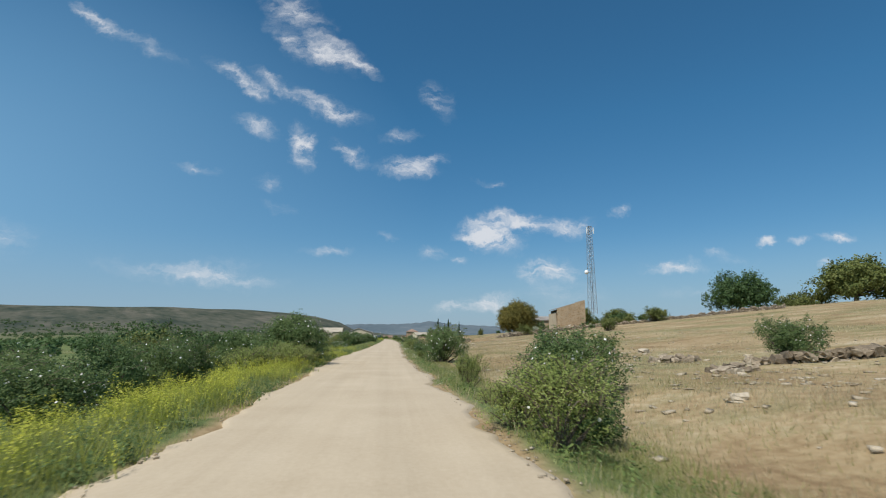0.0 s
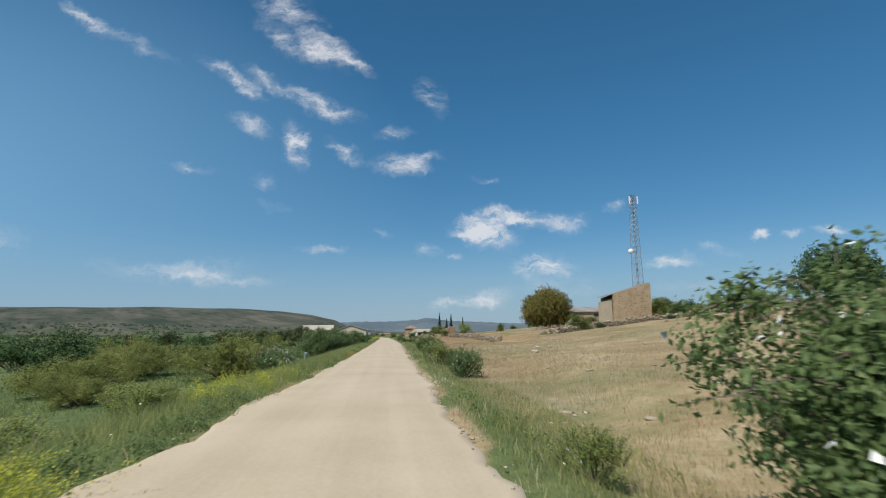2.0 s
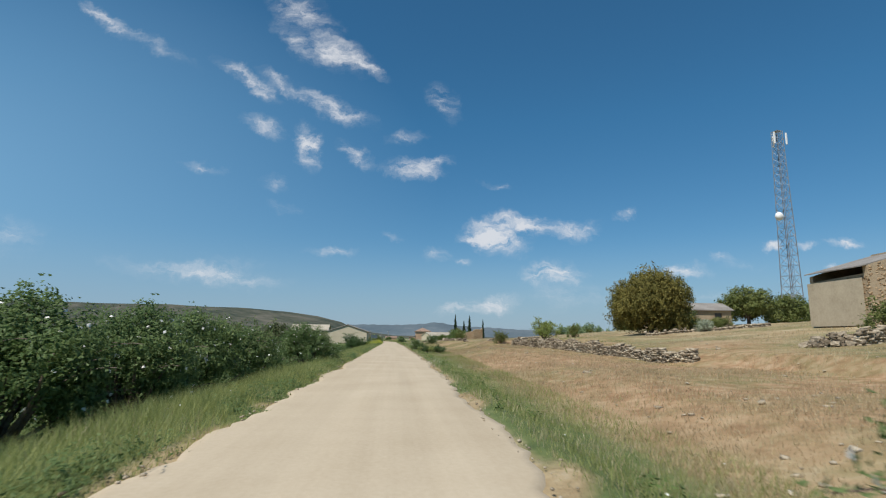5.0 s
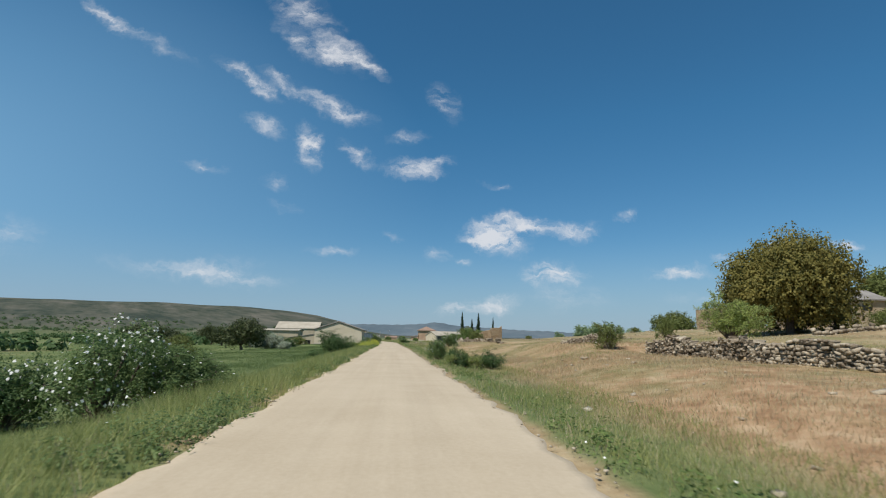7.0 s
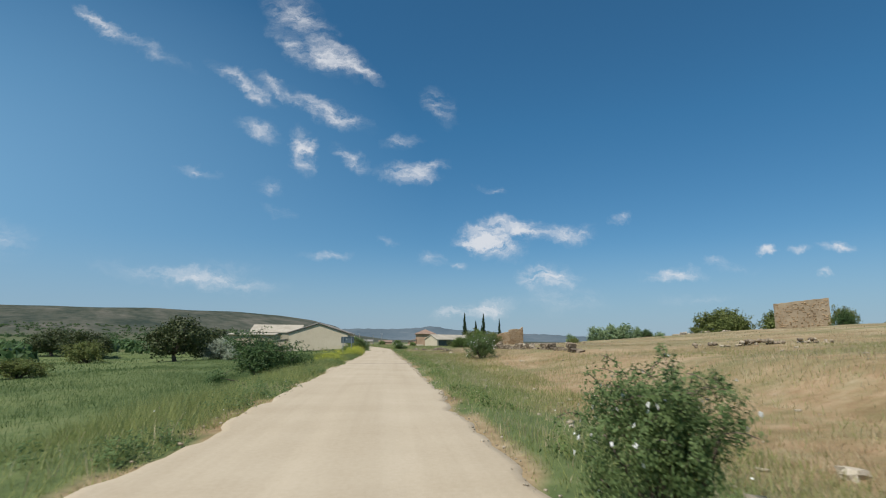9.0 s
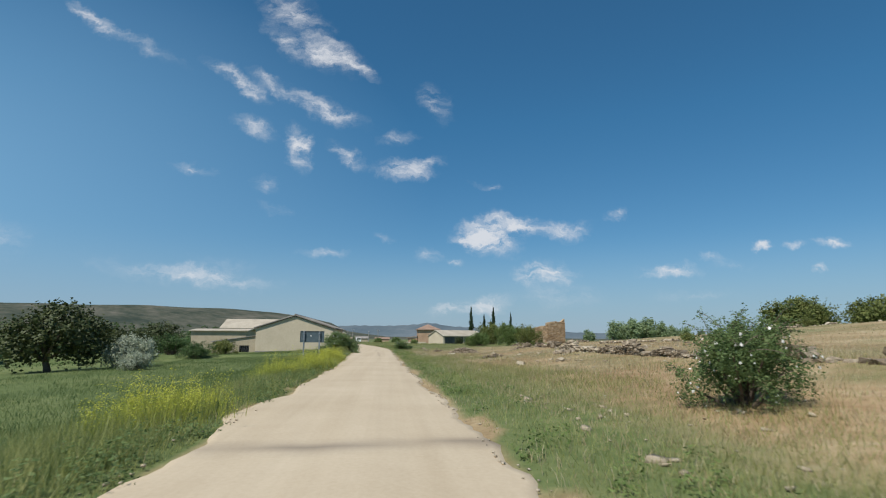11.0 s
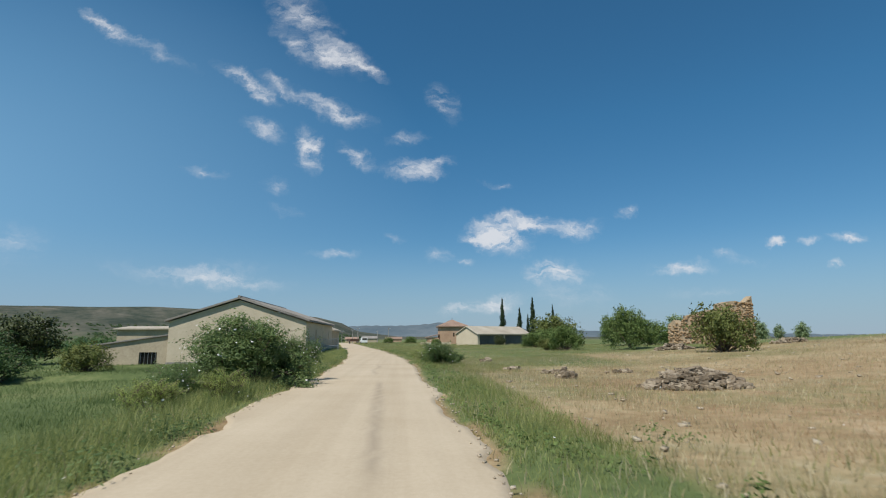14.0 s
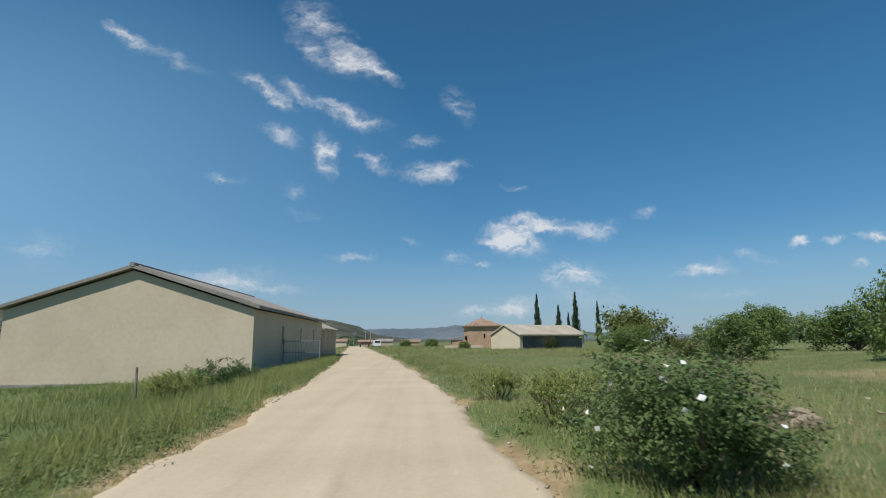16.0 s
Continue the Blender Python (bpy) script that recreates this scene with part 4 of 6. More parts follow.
def tree(name, label, category, w, h, trunk_h, trunk_r, leaves, leaf, material, seed, count=22, flat=0.85, group="", low=0.0):
    """A tree at the origin: a tapered trunk with limbs and a crown of leaf clumps with gaps."""
    rng = np.random.RandomState(seed)
    ob = thing(name, label, category, group=group)
    blobs = crown_blobs(rng, w, h - low, count, low, flat, 0.13)
    bm = bmesh.new()
    fork = Vector((rng.normal(0, 0.1), rng.normal(0, 0.1), trunk_h))
    tube(bm, (0, 0, -0.3), fork * 0.5, trunk_r * 1.25, trunk_r, 9)
    tube(bm, fork * 0.5, fork, trunk_r, trunk_r * 0.85, 9)
    for c, s in blobs[::2]:
        mid = fork.lerp(Vector(c), 0.5) + Vector((0, 0, 0.2))
        tube(bm, fork, mid, trunk_r * 0.5, trunk_r * 0.3, 6)
        tube(bm, mid, Vector(c), trunk_r * 0.3, trunk_r * 0.12, 6)
    part("trunk", bm, M_BARK, ob, "brown trunk with forked limbs")
    p, d = blob_points(rng, blobs, leaves, 0.04, 10, leaf * 0.9)
    out = d + rng.normal(0, 0.5, d.shape) + np.array([0, 0, 0.2])
    out /= np.linalg.norm(out, axis=1, keepdims=True)
    part_mesh("crown", leaf_mesh("crown", p, out, leaf, rng, 0.7), material, ob)
    return ob


oak = tree("holm_oak", "broad holm oak with brown-green crown behind the stone wall", "tree", 15.5, 11.0, 2.4, 0.42, 85000, 0.29, M_LEAF_OAK, 11, 62, 0.8, "holm oaks", 0.0)
set_at(oak, 42.1, 176.0, 0.90, 1.0)
oak_far = tree("holm_oak", "rounded dark green holm oak on the field crest", "tree", 15.0, 10.5, 1.8, 0.4, 17000, 0.45, M_LEAF_DARK, 12, 30, 0.8, "holm oaks")
set_at(oak_far, 103.0, 149.0, 1.26, 1.2)
oak_olive = tree("holm_oak", "olive-green holm oak on the field crest", "tree", 14.0, 9.0, 1.6, 0.4, 14000, 0.45, M_LEAF_OLIVE, 13, 28, 0.8, "holm oaks")
set_at(oak_olive, 119.0, 126.0, 1.5, 1.35)
again(oak_olive, 90.0, 205.0, 0.95, 0.85, 120)
again(oak_olive, 92.0, 292.0, 1.07, 1.05, 60)
again(oak_olive, 106.0, 286.0, 1.12, 1.0, 10)
again(oak_olive, 69.0, 190.0, 0.8, 0.8, 200)
again(oak_olive, 130.0, 160.0, 1.0, 0.9, 40)
walnut = tree("tree", "dark brown-green tree in the low green field", "tree", 8.6, 6.4, 1.0, 0.25, 7000, 0.30, M_LEAF_BROWN, 14, 22, 0.9, "field trees")
set_at(walnut, -30.6, 234.5, 1.15, 1.05)
again(walnut, -36.0, 262.0, 0.75, 0.75, 70)
again(olive, 26.8, 315.0, 2.0, 2.1, 30)
again(walnut, -46.0, 272.0, 1.0, 0.8, 30)
again(walnut, -55.0, 258.0, 1.1, 0.85, 130)
again(walnut, -43.0, 290.0, 1.1, 0.95, 230)
again(walnut, -68.0, 270.0, 1.3, 0.9, 330)
again(walnut, -40.0, 108.0, 0.7, 0.7, 10)
again(walnut, -52.0, 150.0, 0.9, 0.7, 60)
again(walnut, -64.0, 205.0, 0.9, 0.85, 140)
again(walnut, -58.0, 300.0, 1.1, 1.0, 140)
young = tree("tree", "light green leafy tree beside the ruin", "tree", 4.1, 3.7, 0.4, 0.10, 9500, 0.125, M_LEAF_LIGHT, 15, 14, 1.0, "village trees")
set_at(young, 27.0, 290.0, 1.1, 1.1)
again(young, 17.0, 277.5, 0.92, 0.85, 110, 0.35)
again(young, 20.4, 270.2, 0.95, 1.25, 60, 0.35)
again(young, 28.5, 283.0, 1.38, 1.0, 75, 0.35)
again(young, 22.0, 303.6, 1.32, 0.95, 200, 0.35)
again(young, 19.6, 300.0, 1.03, 0.75, 120, 0.35)
again(walnut, 20.4, 331.5, 0.32, 0.34, 33)
again(olive, 16.0, 281.0, 0.5, 0.55, 80)
again(young, 9.0, 352.0, 0.80, 0.55, 12, 0.35)
again(young, 4.0, 392.0, 1.15, 0.75, 0, 0.35)
again(young, -3.0, 400.0, 1.03, 0.7, 0, 0.35)
poplar = tree("poplar", "slender light green poplar at the far field edge", "tree", 6.0, 11.0, 1.5, 0.2, 1500, 0.7, M_LEAF_POPLAR, 16, 20, 1.1, "far poplars")
set_at(poplar, 104.0, 420.0, 1.0, 0.95)
for i, (px, s) in enumerate(((108, 0.8), (111, 0.95), (114.5, 1.02), (118, 1.1), (122, 1.0), (126, 1.15), (129.5, 0.95), (133, 0.85), (136, 0.7), (139, 0.82), (143, 0.7), (147, 0.75), (151, 0.62), (156, 0.7), (161, 0.55), (92, 0.6), (97, 0.5))):
    again(poplar, px, 420.0 + (i * 7) % 13, s * (1.05 + 0.25 * (i % 3)), s, i * 50.0)


def cypress(w, h, seed):
    rng = np.random.RandomState(seed)
    ob = thing("cypress", "tall narrow dark green cypress by the chapel", "tree", group="cypresses")
    bm = bmesh.new()
    tube(bm, (0, 0, -0.3), (0, 0, h * 0.85), 0.2, 0.05, 7)
    part("trunk", bm, M_BARK, ob)
    blobs = []
    for i in range(26):
        t = i / 25
        r = w * 0.5 * (0.62 + 0.38 * math.sin(math.pi * min(1, t * 1.3 + 0.12))) * (1 - max(0, t - 0.72) * 2.6)
        a = rng.uniform(0, 6.28)
        blobs.append(((0.28 * r * math.cos(a), 0.28 * r * math.sin(a), 0.8 + (h - 1.6) * t), (max(r, 0.15), max(r, 0.15), h * 0.055)))
    p, d = blob_points(rng, blobs, 3600, 0.12)
    out = d * np.array([1, 1, 0.2]) + rng.normal(0, 0.3, d.shape)
    out /= np.linalg.norm(out, axis=1, keepdims=True)
    part_mesh("crown", leaf_mesh("crown", p, out, 0.42, rng, 0.5), M_CYPRESS, ob)
    return ob


cyp = cypress(2.3, 15.8, 21)
set_at(cyp, 36.2, 408.0, 1.0, 1.0)
again(cyp, 41.8, 388.0, 0.95, 0.91, 80)
again(cyp, 40.0, 398.0, 0.95, 0.73, 160)
again(cyp, 42.6, 397.5, 0.6, 0.6, 20)
again(cyp, 50.9, 397.0, 0.7, 0.80, 250)


def far_scrub():
    """Scattered scrub and small trees over the valley and the hill's foot."""
    rng = np.random.RandomState(77)
    pts, outs, sizes = [], [], []
    for _ in range(3400):
        y = rng.uniform(60, 1300)
        x = -rng.uniform(48, 120 + 0.85 * y)
        dense = waves(np.array(x), np.array(y), 150, 41) + 0.45 * waves(np.array(x), np.array(y), 45, 42)
        if dense + rng.normal(0, 0.15) < -0.2 or (x > -70 and rng.rand() < 0.5):
            continue
        w = rng.uniform(2.6, 5.0) * (1 + 0.6 * min(1.0, max(0.0, dense)))
        n = 52
        d = rng.normal(size=(n, 3))
        d /= np.linalg.norm(d, axis=1, keepdims=True)
        d[:, 2] = np.abs(d[:, 2])
        h = w * rng.uniform(0.45, 0.85)
        far = rng.uniform(0.6, 1.15, (n, 1))
        pts.append(np.array([x, y, gz(x, y)]) + d * far * np.array([w * rng.uniform(0.5, 0.9), w * 0.5, h]) + np.array([0, 0, 0.2]))
        outs.append(d + rng.normal(0, 0.3, d.shape))
    p, d = np.concatenate(pts), np.concatenate(outs)
    d /= np.linalg.norm(d, axis=1, keepdims=True)
    me = leaf_mesh("valley_scrub", p, d, 1.25, rng, 0.85)
    me.materials.append(M_LEAF_DARK)
    tagged(new("valley_scrub", me), "scattered green scrub and trees over the valley floor", "scrub", kind="stuff")


far_scrub()


# ---- grass ----
def blade_mesh(name, x, y, h, width, lean, rng, plain=False):
    n = len(x)
    z = ground_z(x, y) - 0.02
    a = rng.uniform(0, 3.1416, n)
    b = rng.uniform(0, 6.283, n)
    s = np.stack([np.cos(a), np.sin(a), 0 * a], 1) * (width * rng.uniform(0.6, 1.4, n))[:, None] * 0.5
    l = np.stack([np.cos(b), np.sin(b), 0 * b], 1) * (h * lean * rng.uniform(0.2, 1.3, n))[:, None]
    p = np.stack([x, y, z], 1)
    up = np.stack([0 * h, 0 * h, h], 1)
    if plain:
        v = np.stack([p - s, p + s, p + up + l], 1).reshape(-1, 3)
        return np_mesh(name, v, np.arange(n * 3).reshape(-1, 3))
    v = np.stack([p - s, p + s, p + 0.55 * up + 0.3 * l + s * 0.75, p + 0.55 * up + 0.3 * l - s * 0.75, p + up + l], 1).reshape(-1, 3)
    i = np.arange(n)[:, None] * 5
    return np_mesh(name, v, i + np.array([[0, 1, 2, 3]]), i + np.array([[3, 2, 4]]))


def grass(name, label, material, n, x0, x1, h0, h1, width, seed, y0=-3.0, y1=300.0, patch=0.0, patch_size=9.0, lean=0.5, edge=None, bias=1.0, plain=False):
    """Grass over a strip from x0(y) to x1(y); patch thins it out in soft patches; edge makes it lower beside the road."""
    rng = np.random.RandomState(seed)
    y = rng.uniform(y0, y1, n)
    u = rng.rand(n) ** bias
    x = x0(y) + (x1(y) - x0(y)) * u
    thick = waves(x, y, patch_size, seed + 500)
    keep = thick + rng.normal(0, 0.45, n) > patch
    x, y, u, thick = x[keep], y[keep], u[keep], thick[keep]
    h = rng.uniform(h0, h1, len(x)) * (0.8 + 0.25 * thick)
    if edge:
        h = h * (0.35 + 0.65 * smooth(0, edge, np.abs(x - x0(y))))
    me = blade_mesh(name, x, y, h, width, lean, rng, plain)
    me.materials.append(material)
    return tagged(new(name, me), label, "grass", kind="stuff")


LEFT0, RIGHT0 = (lambda y: road_left(y) - 0.05), (lambda y: road_right(y) + 0.10)
grass("verge_grass", "tall green grass along the road's edge", M_VERGE, 260000, LEFT0, lambda y: road_left(y) - 3.8, 0.22, 0.62, 0.0115, 101, patch=-0.9, edge=0.8, bias=1.3, lean=0.65, plain=True)
grass("field_grass", "thick even green grass on the low field", M_LUSH, 345000, lambda y: road_left(y) - 3.2, lambda y: road_left(y) - 24, 0.13, 0.33, 0.019, 102, lean=0.7, patch=-0.8, y1=310, bias=1.5, plain=True)
grass("field_grass", "thick green grass far across the low field", M_LUSH, 60000, lambda y: road_left(y) - 20, lambda y: road_left(y) - 95, 0.16, 0.36, 0.12, 103, patch=-0.1, patch_size=30, y0=20, y1=420, bias=1.2, plain=True)
grass("verge_grass", "green grass strip along the road's edge", M_VERGE, 270000, RIGHT0, lambda y: road_right(y) + verge_width(y), 0.10, 0.31, 0.0105, 104, patch=-0.7, edge=0.9, lean=0.65, plain=True)
grass("dry_grass", "reddish dry grass in the hollow below the stone wall", M_RUST, 130000, lambda y: road_right(y) + 2.6, lambda y: 0 * y + 19, 0.06, 0.20, 0.018, 118, y0=95, y1=166, patch=-0.3, patch_size=8, bias=1.2, plain=True)
grass("dry_grass", "short straw-coloured grass on the stony field", M_STRAW, 310000, lambda y: road_right(y) + 1.9, lambda y: 0 * y + 34, 0.07, 0.22, 0.018, 105, y1=264, patch=-0.15, patch_size=12, bias=1.35, plain=True)
grass("dry_grass", "soft straw-coloured grass beside the green verge", M_STRAW, 90000, lambda y: road_right(y) + 1.5, lambda y: road_right(y) + 13, 0.09, 0.27, 0.012, 121, y0=0, y1=96, patch=-0.1, patch_size=5, bias=1.3, plain=True)
grass("field_grass", "green grass thinning out into the dry field", M_GREEN, 36000, lambda y: road_right(y) + 1.5, lambda y: road_right(y) + 9, 0.09, 0.26, 0.012, 122, y0=0, y1=96, patch=0.1, patch_size=6, bias=1.4, plain=True)
grass("dry_grass", "short straw-coloured grass up the dry slope", M_STRAW, 90000, lambda y: 0 * y + 30, lambda y: 0 * y + 110, 0.08, 0.24, 0.06, 106, patch=0.0, patch_size=20, y0=20, y1=320, bias=1.2, plain=True)
grass("meadow_grass", "green meadow grass near the village", M_GREEN, 190000, lambda y: road_right(y) + 1.8, lambda y: np.where(y < 251, road_right(y) + 4.5, np.where(y < 264, 13.0, 34.0)), 0.08, 0.23, 0.0125, 107, y0=247, y1=335, patch=-0.3, bias=1.4, plain=True)
grass("dry_grass", "dry seed stems through the meadow", M_STRAW, 80000, lambda y: road_right(y) + 1.7, lambda y: 0 * y + 34, 0.08, 0.24, 0.012, 112, y0=190, y1=262, patch=-0.25, patch_size=10, bias=1.3, plain=True)
grass("field_grass", "green tufts scattered over the dry field", M_GREEN, 120000, lambda y: road_right(y) + 2.2, lambda y: 0 * y + 30, 0.08, 0.24, 0.016, 108, y0=0, y1=262, patch=0.42, patch_size=9, bias=1.5, plain=True)
grass("field_grass", "green grass among the dry stems of the rise", M_GREEN, 34000, lambda y: road_right(y) + 3.0, lambda y: road_right(y) + 24, 0.10, 0.27, 0.016, 123, y0=146, y1=186, patch=0.0, patch_size=7, bias=0.9, plain=True)
grass("field_grass", "green grass mixed into the dry meadow", M_GREEN, 32000, lambda y: road_right(y) + 2.0, lambda y: road_right(y) + np.where(y < 200, 11.0, 6.0), 0.10, 0.28, 0.012, 115, y0=183, y1=224, patch=0.05, patch_size=6, bias=1.3, plain=True)
grass("dry_grass", "pale seed stems standing over the green meadow", M_STRAW, 40000, lambda y: road_right(y) + 0.8, lambda y: road_right(y) + 20, 0.12, 0.30, 0.007, 116, y0=240, y1=305, patch=0.15, patch_size=7, plain=True)
grass("tall_grass", "tall rank green grass before the hall", M_VERGE, 34000, lambda y: road_left(y) - 0.6, lambda y: road_left(y) - 10, 0.25, 0.6, 0.013, 117, y0=247, y1=284, patch=-0.1, patch_size=5, bias=1.2)
grass("tall_grass", "rank green herbs and tall grass on the low verge", M_LUSH, 60000, lambda y: road_left(y) - 0.4, lambda y: road_left(y) - 9, 0.2, 0.5, 0.013, 119, y0=184, y1=250, patch=0.1, patch_size=5, bias=1.2, lean=0.45, plain=True)
grass("verge_grass", "green grass by the road into the village", M_GREEN, 16000, lambda y: road_right(y) + 0.3, lambda y: road_right(y) + 34, 0.25, 0.5, 0.07, 109, y0=300, y1=430, patch=-0.4, plain=True)
grass("verge_grass", "green grass beside the far road", M_GREEN, 7000, lambda y: road_left(y) - 0.3, lambda y: road_left(y) - 14, 0.25, 0.5, 0.06, 113, y0=300, y1=430, patch=-0.4, plain=True)
grass("dry_grass", "pale dry grass stems along the road's edge", M_STRAW, 46000, RIGHT0, lambda y: road_right(y) + 3.2, 0.10, 0.30, 0.009, 110, patch=-0.1, patch_size=6)
grass("dry_grass", "pale dry grass stems by the low verge", M_STRAW, 14000, LEFT0, lambda y: road_left(y) - 2.6, 0.14, 0.42, 0.009, 111, patch=0.1, patch_size=6)


grass("dry_grass", "reddish dry grass over the stony rise", M_RUST, 70000, lambda y: road_right(y) + 3.6, lambda y: 0 * y + 22, 0.06, 0.2, 0.016, 120, y0=188, y1=248, patch=-0.05, patch_size=9, bias=1.2, plain=True)
grass("dry_tuft", "tuft of orange dried grass at the road's edge", M_TUFT, 420, lambda y: 0 * y - 2.9, lambda y: 0 * y - 3.4, 0.2, 0.4, 0.012, 114, y0=80.9, y1=82.3, patch=-3)


def mustard(seed, spans):
    """Yellow mustard in bloom: bushy clumps of stalks that end in soft plumes of small petals."""
    rng = np.random.RandomState(seed)
    stalk, petal = [], []
    for n, xa, xb, ya, yb, tall in spans:
        for _ in range(n):
            y = rng.uniform(ya, yb)
            x = float(road_left(y)) - rng.uniform(xa, xb)
            r, h = rng.uniform(0.22, 0.5), tall * rng.uniform(0.55, 1.1)
            k = 70
            stalk.append(np.stack([x + rng.normal(0, r * 0.7, k), y + rng.normal(0, r * 0.7, k), h * rng.uniform(0.4, 0.85, k)], 1))
            for _ in range(rng.randint(9, 16)):
                e = rng.normal(0, 0.55, 2) * r
                top = h * rng.uniform(0.62, 1.1) * (1 - 0.3 * min(1.0, (e[0] ** 2 + e[1] ** 2) / r ** 2))
                k = rng.randint(22, 38)
                u = 1 - 0.62 * rng.rand(k) ** 1.3
                g = rng.normal(0, 1, (k, 2)) * (0.10 - 0.055 * u)[:, None]
                base = np.array([x + e[0], y + e[1]])
                q = base + g + u[:, None] * e * 0.45
                petal.append(np.stack([q[:, 0], q[:, 1], gz(*base) + top * u + rng.normal(0, 0.02, k)], 1))
    st = np.concatenate(stalk)
    me = blade_mesh("mustard_stalks", st[:, 0], st[:, 1], st[:, 2], 0.016, 0.4, rng, True)
    me.materials.append(M_STALK)
    tagged(new("mustard_stalks", me), "green mustard stalks on the verge", "mustard", kind="stuff")
    q = np.concatenate(petal)
    d = rng.normal(size=q.shape) * 0.6 + np.array([0, 0, 0.8])
    d /= np.linalg.norm(d, axis=1, keepdims=True)
    me = leaf_mesh("mustard_flowers", q, d, 0.025, rng, 0.9)
    me.materials.append(M_MUSTARD)
    tagged(new("mustard_flowers", me), "bright yellow mustard flowers along the verge", "flowers", kind="stuff")


mustard(201, [(85, 0.4, 4.0, -1, 12, 0.85), (75, 0.4, 3.0, 12, 26, 0.82), (20, 0.3, 2.2, 28, 39, 0.75), (7, 0.2, 1.1, 42, 45.5, 0.5), (18, 0.4, 2.6, 50, 60, 0.7), (18, 0.7, 2.6, 190, 194.6, 0.95), (14, 0.9, 2.8, 203, 207.5, 1.15), (15, 0.4, 1.5, 207, 210.5, 1.2), (13, 0.3, 1.2, 210.2, 212.4, 1.0), (38, 0.25, 1.4, 216.8, 220.8, 1.1), (7, 0.9, 2.0, 221.5, 225.5, 0.5)])


def weeds():
    """Low leafy weeds crowding both edges of the road."""
    rng = np.random.RandomState(401)
    pts, outs = ([], []), ([], [])
    for i in range(2300):
        y = rng.uniform(-2, 298)
        k = 0 if rng.rand() < 0.64 else 1
        if k == 0:
            x = road_left(y) - 0.1 - abs(rng.normal(0, 0.7))
        else:
            x = road_right(y) + 0.35 + abs(rng.normal(0, 0.9))
        if waves(np.array(x), np.array(y), 6, 402) < -0.25:
            continue
        w, h, n = rng.uniform(0.15, 0.46), rng.uniform(0.14, 0.46 if k == 0 else 0.34), 46
        e = rng.normal(size=(n, 3))
        e /= np.linalg.norm(e, axis=1, keepdims=True)
        e[:, 2] = np.abs(e[:, 2])
        pts[k].append(np.array([x, y, gz(x, y)]) + e * rng.uniform(0.5, 1.05, (n, 1)) * np.array([w, w, h]))
        outs[k].append(e * 0.7 + rng.normal(0, 0.3, e.shape) + np.array([0, 0, 0.5]))
    for k, (m, label) in enumerate(((M_LEAF_MID, "low leafy green weeds along the road's lower edge"), (M_LEAF_LIGHT, "low yellow-green weeds on the dry side of the road"))):
        p, e = np.concatenate(pts[k]), np.concatenate(outs[k])
        e /= np.linalg.norm(e, axis=1, keepdims=True)
        me = leaf_mesh("leafy_weeds", p, e, 0.07, rng, 0.45)
        me.materials.append(m)
        tagged(new("leafy_weeds", me), label, "weeds", kind="stuff")


weeds()


def daisies():
    rng = np.random.RandomState(301)
    q = []
    for cx, cy, n, sx, sy in ((1.5, 37.5, 40, 0.25, 2.0), (1.35, 54.7, 60, 0.3, 1.6), (1.55, 82.3, 60, 0.3, 1.8), (2.5, 123.0, 60, 0.25, 1.8), (3.0, 100, 70, 1.0, 60), (-3.6, 140, 60, 0.6, 70), (4.5, 220, 60, 1.6, 40)):
        x, y = rng.normal(cx, sx, n), rng.normal(cy, sy, n)
        x = np.where((x > road_left(y)) & (x < road_right(y) - 0.2), np.where(x > -0.5, road_right(y) + 0.2, road_left(y) - 0.3), x)
        q.append(np.stack([x, y, ground_z(x, y) + rng.uniform(0.08, 0.30, n)], 1))
    q = np.concatenate(q)
    d = rng.normal(size=q.shape) * 0.35 + np.array([0, -0.3, 1.0])
    d /= np.linalg.norm(d, axis=1, keepdims=True)
    me = leaf_mesh("daisies", np.repeat(q, 2, 0), np.repeat(d, 2, 0), 0.03, rng, 0.9)
    me.materials.append(M_PETAL)
    tagged(new("daisies", me), "small white daisies at the road's edge", "flowers", kind="stuff")


daisies()


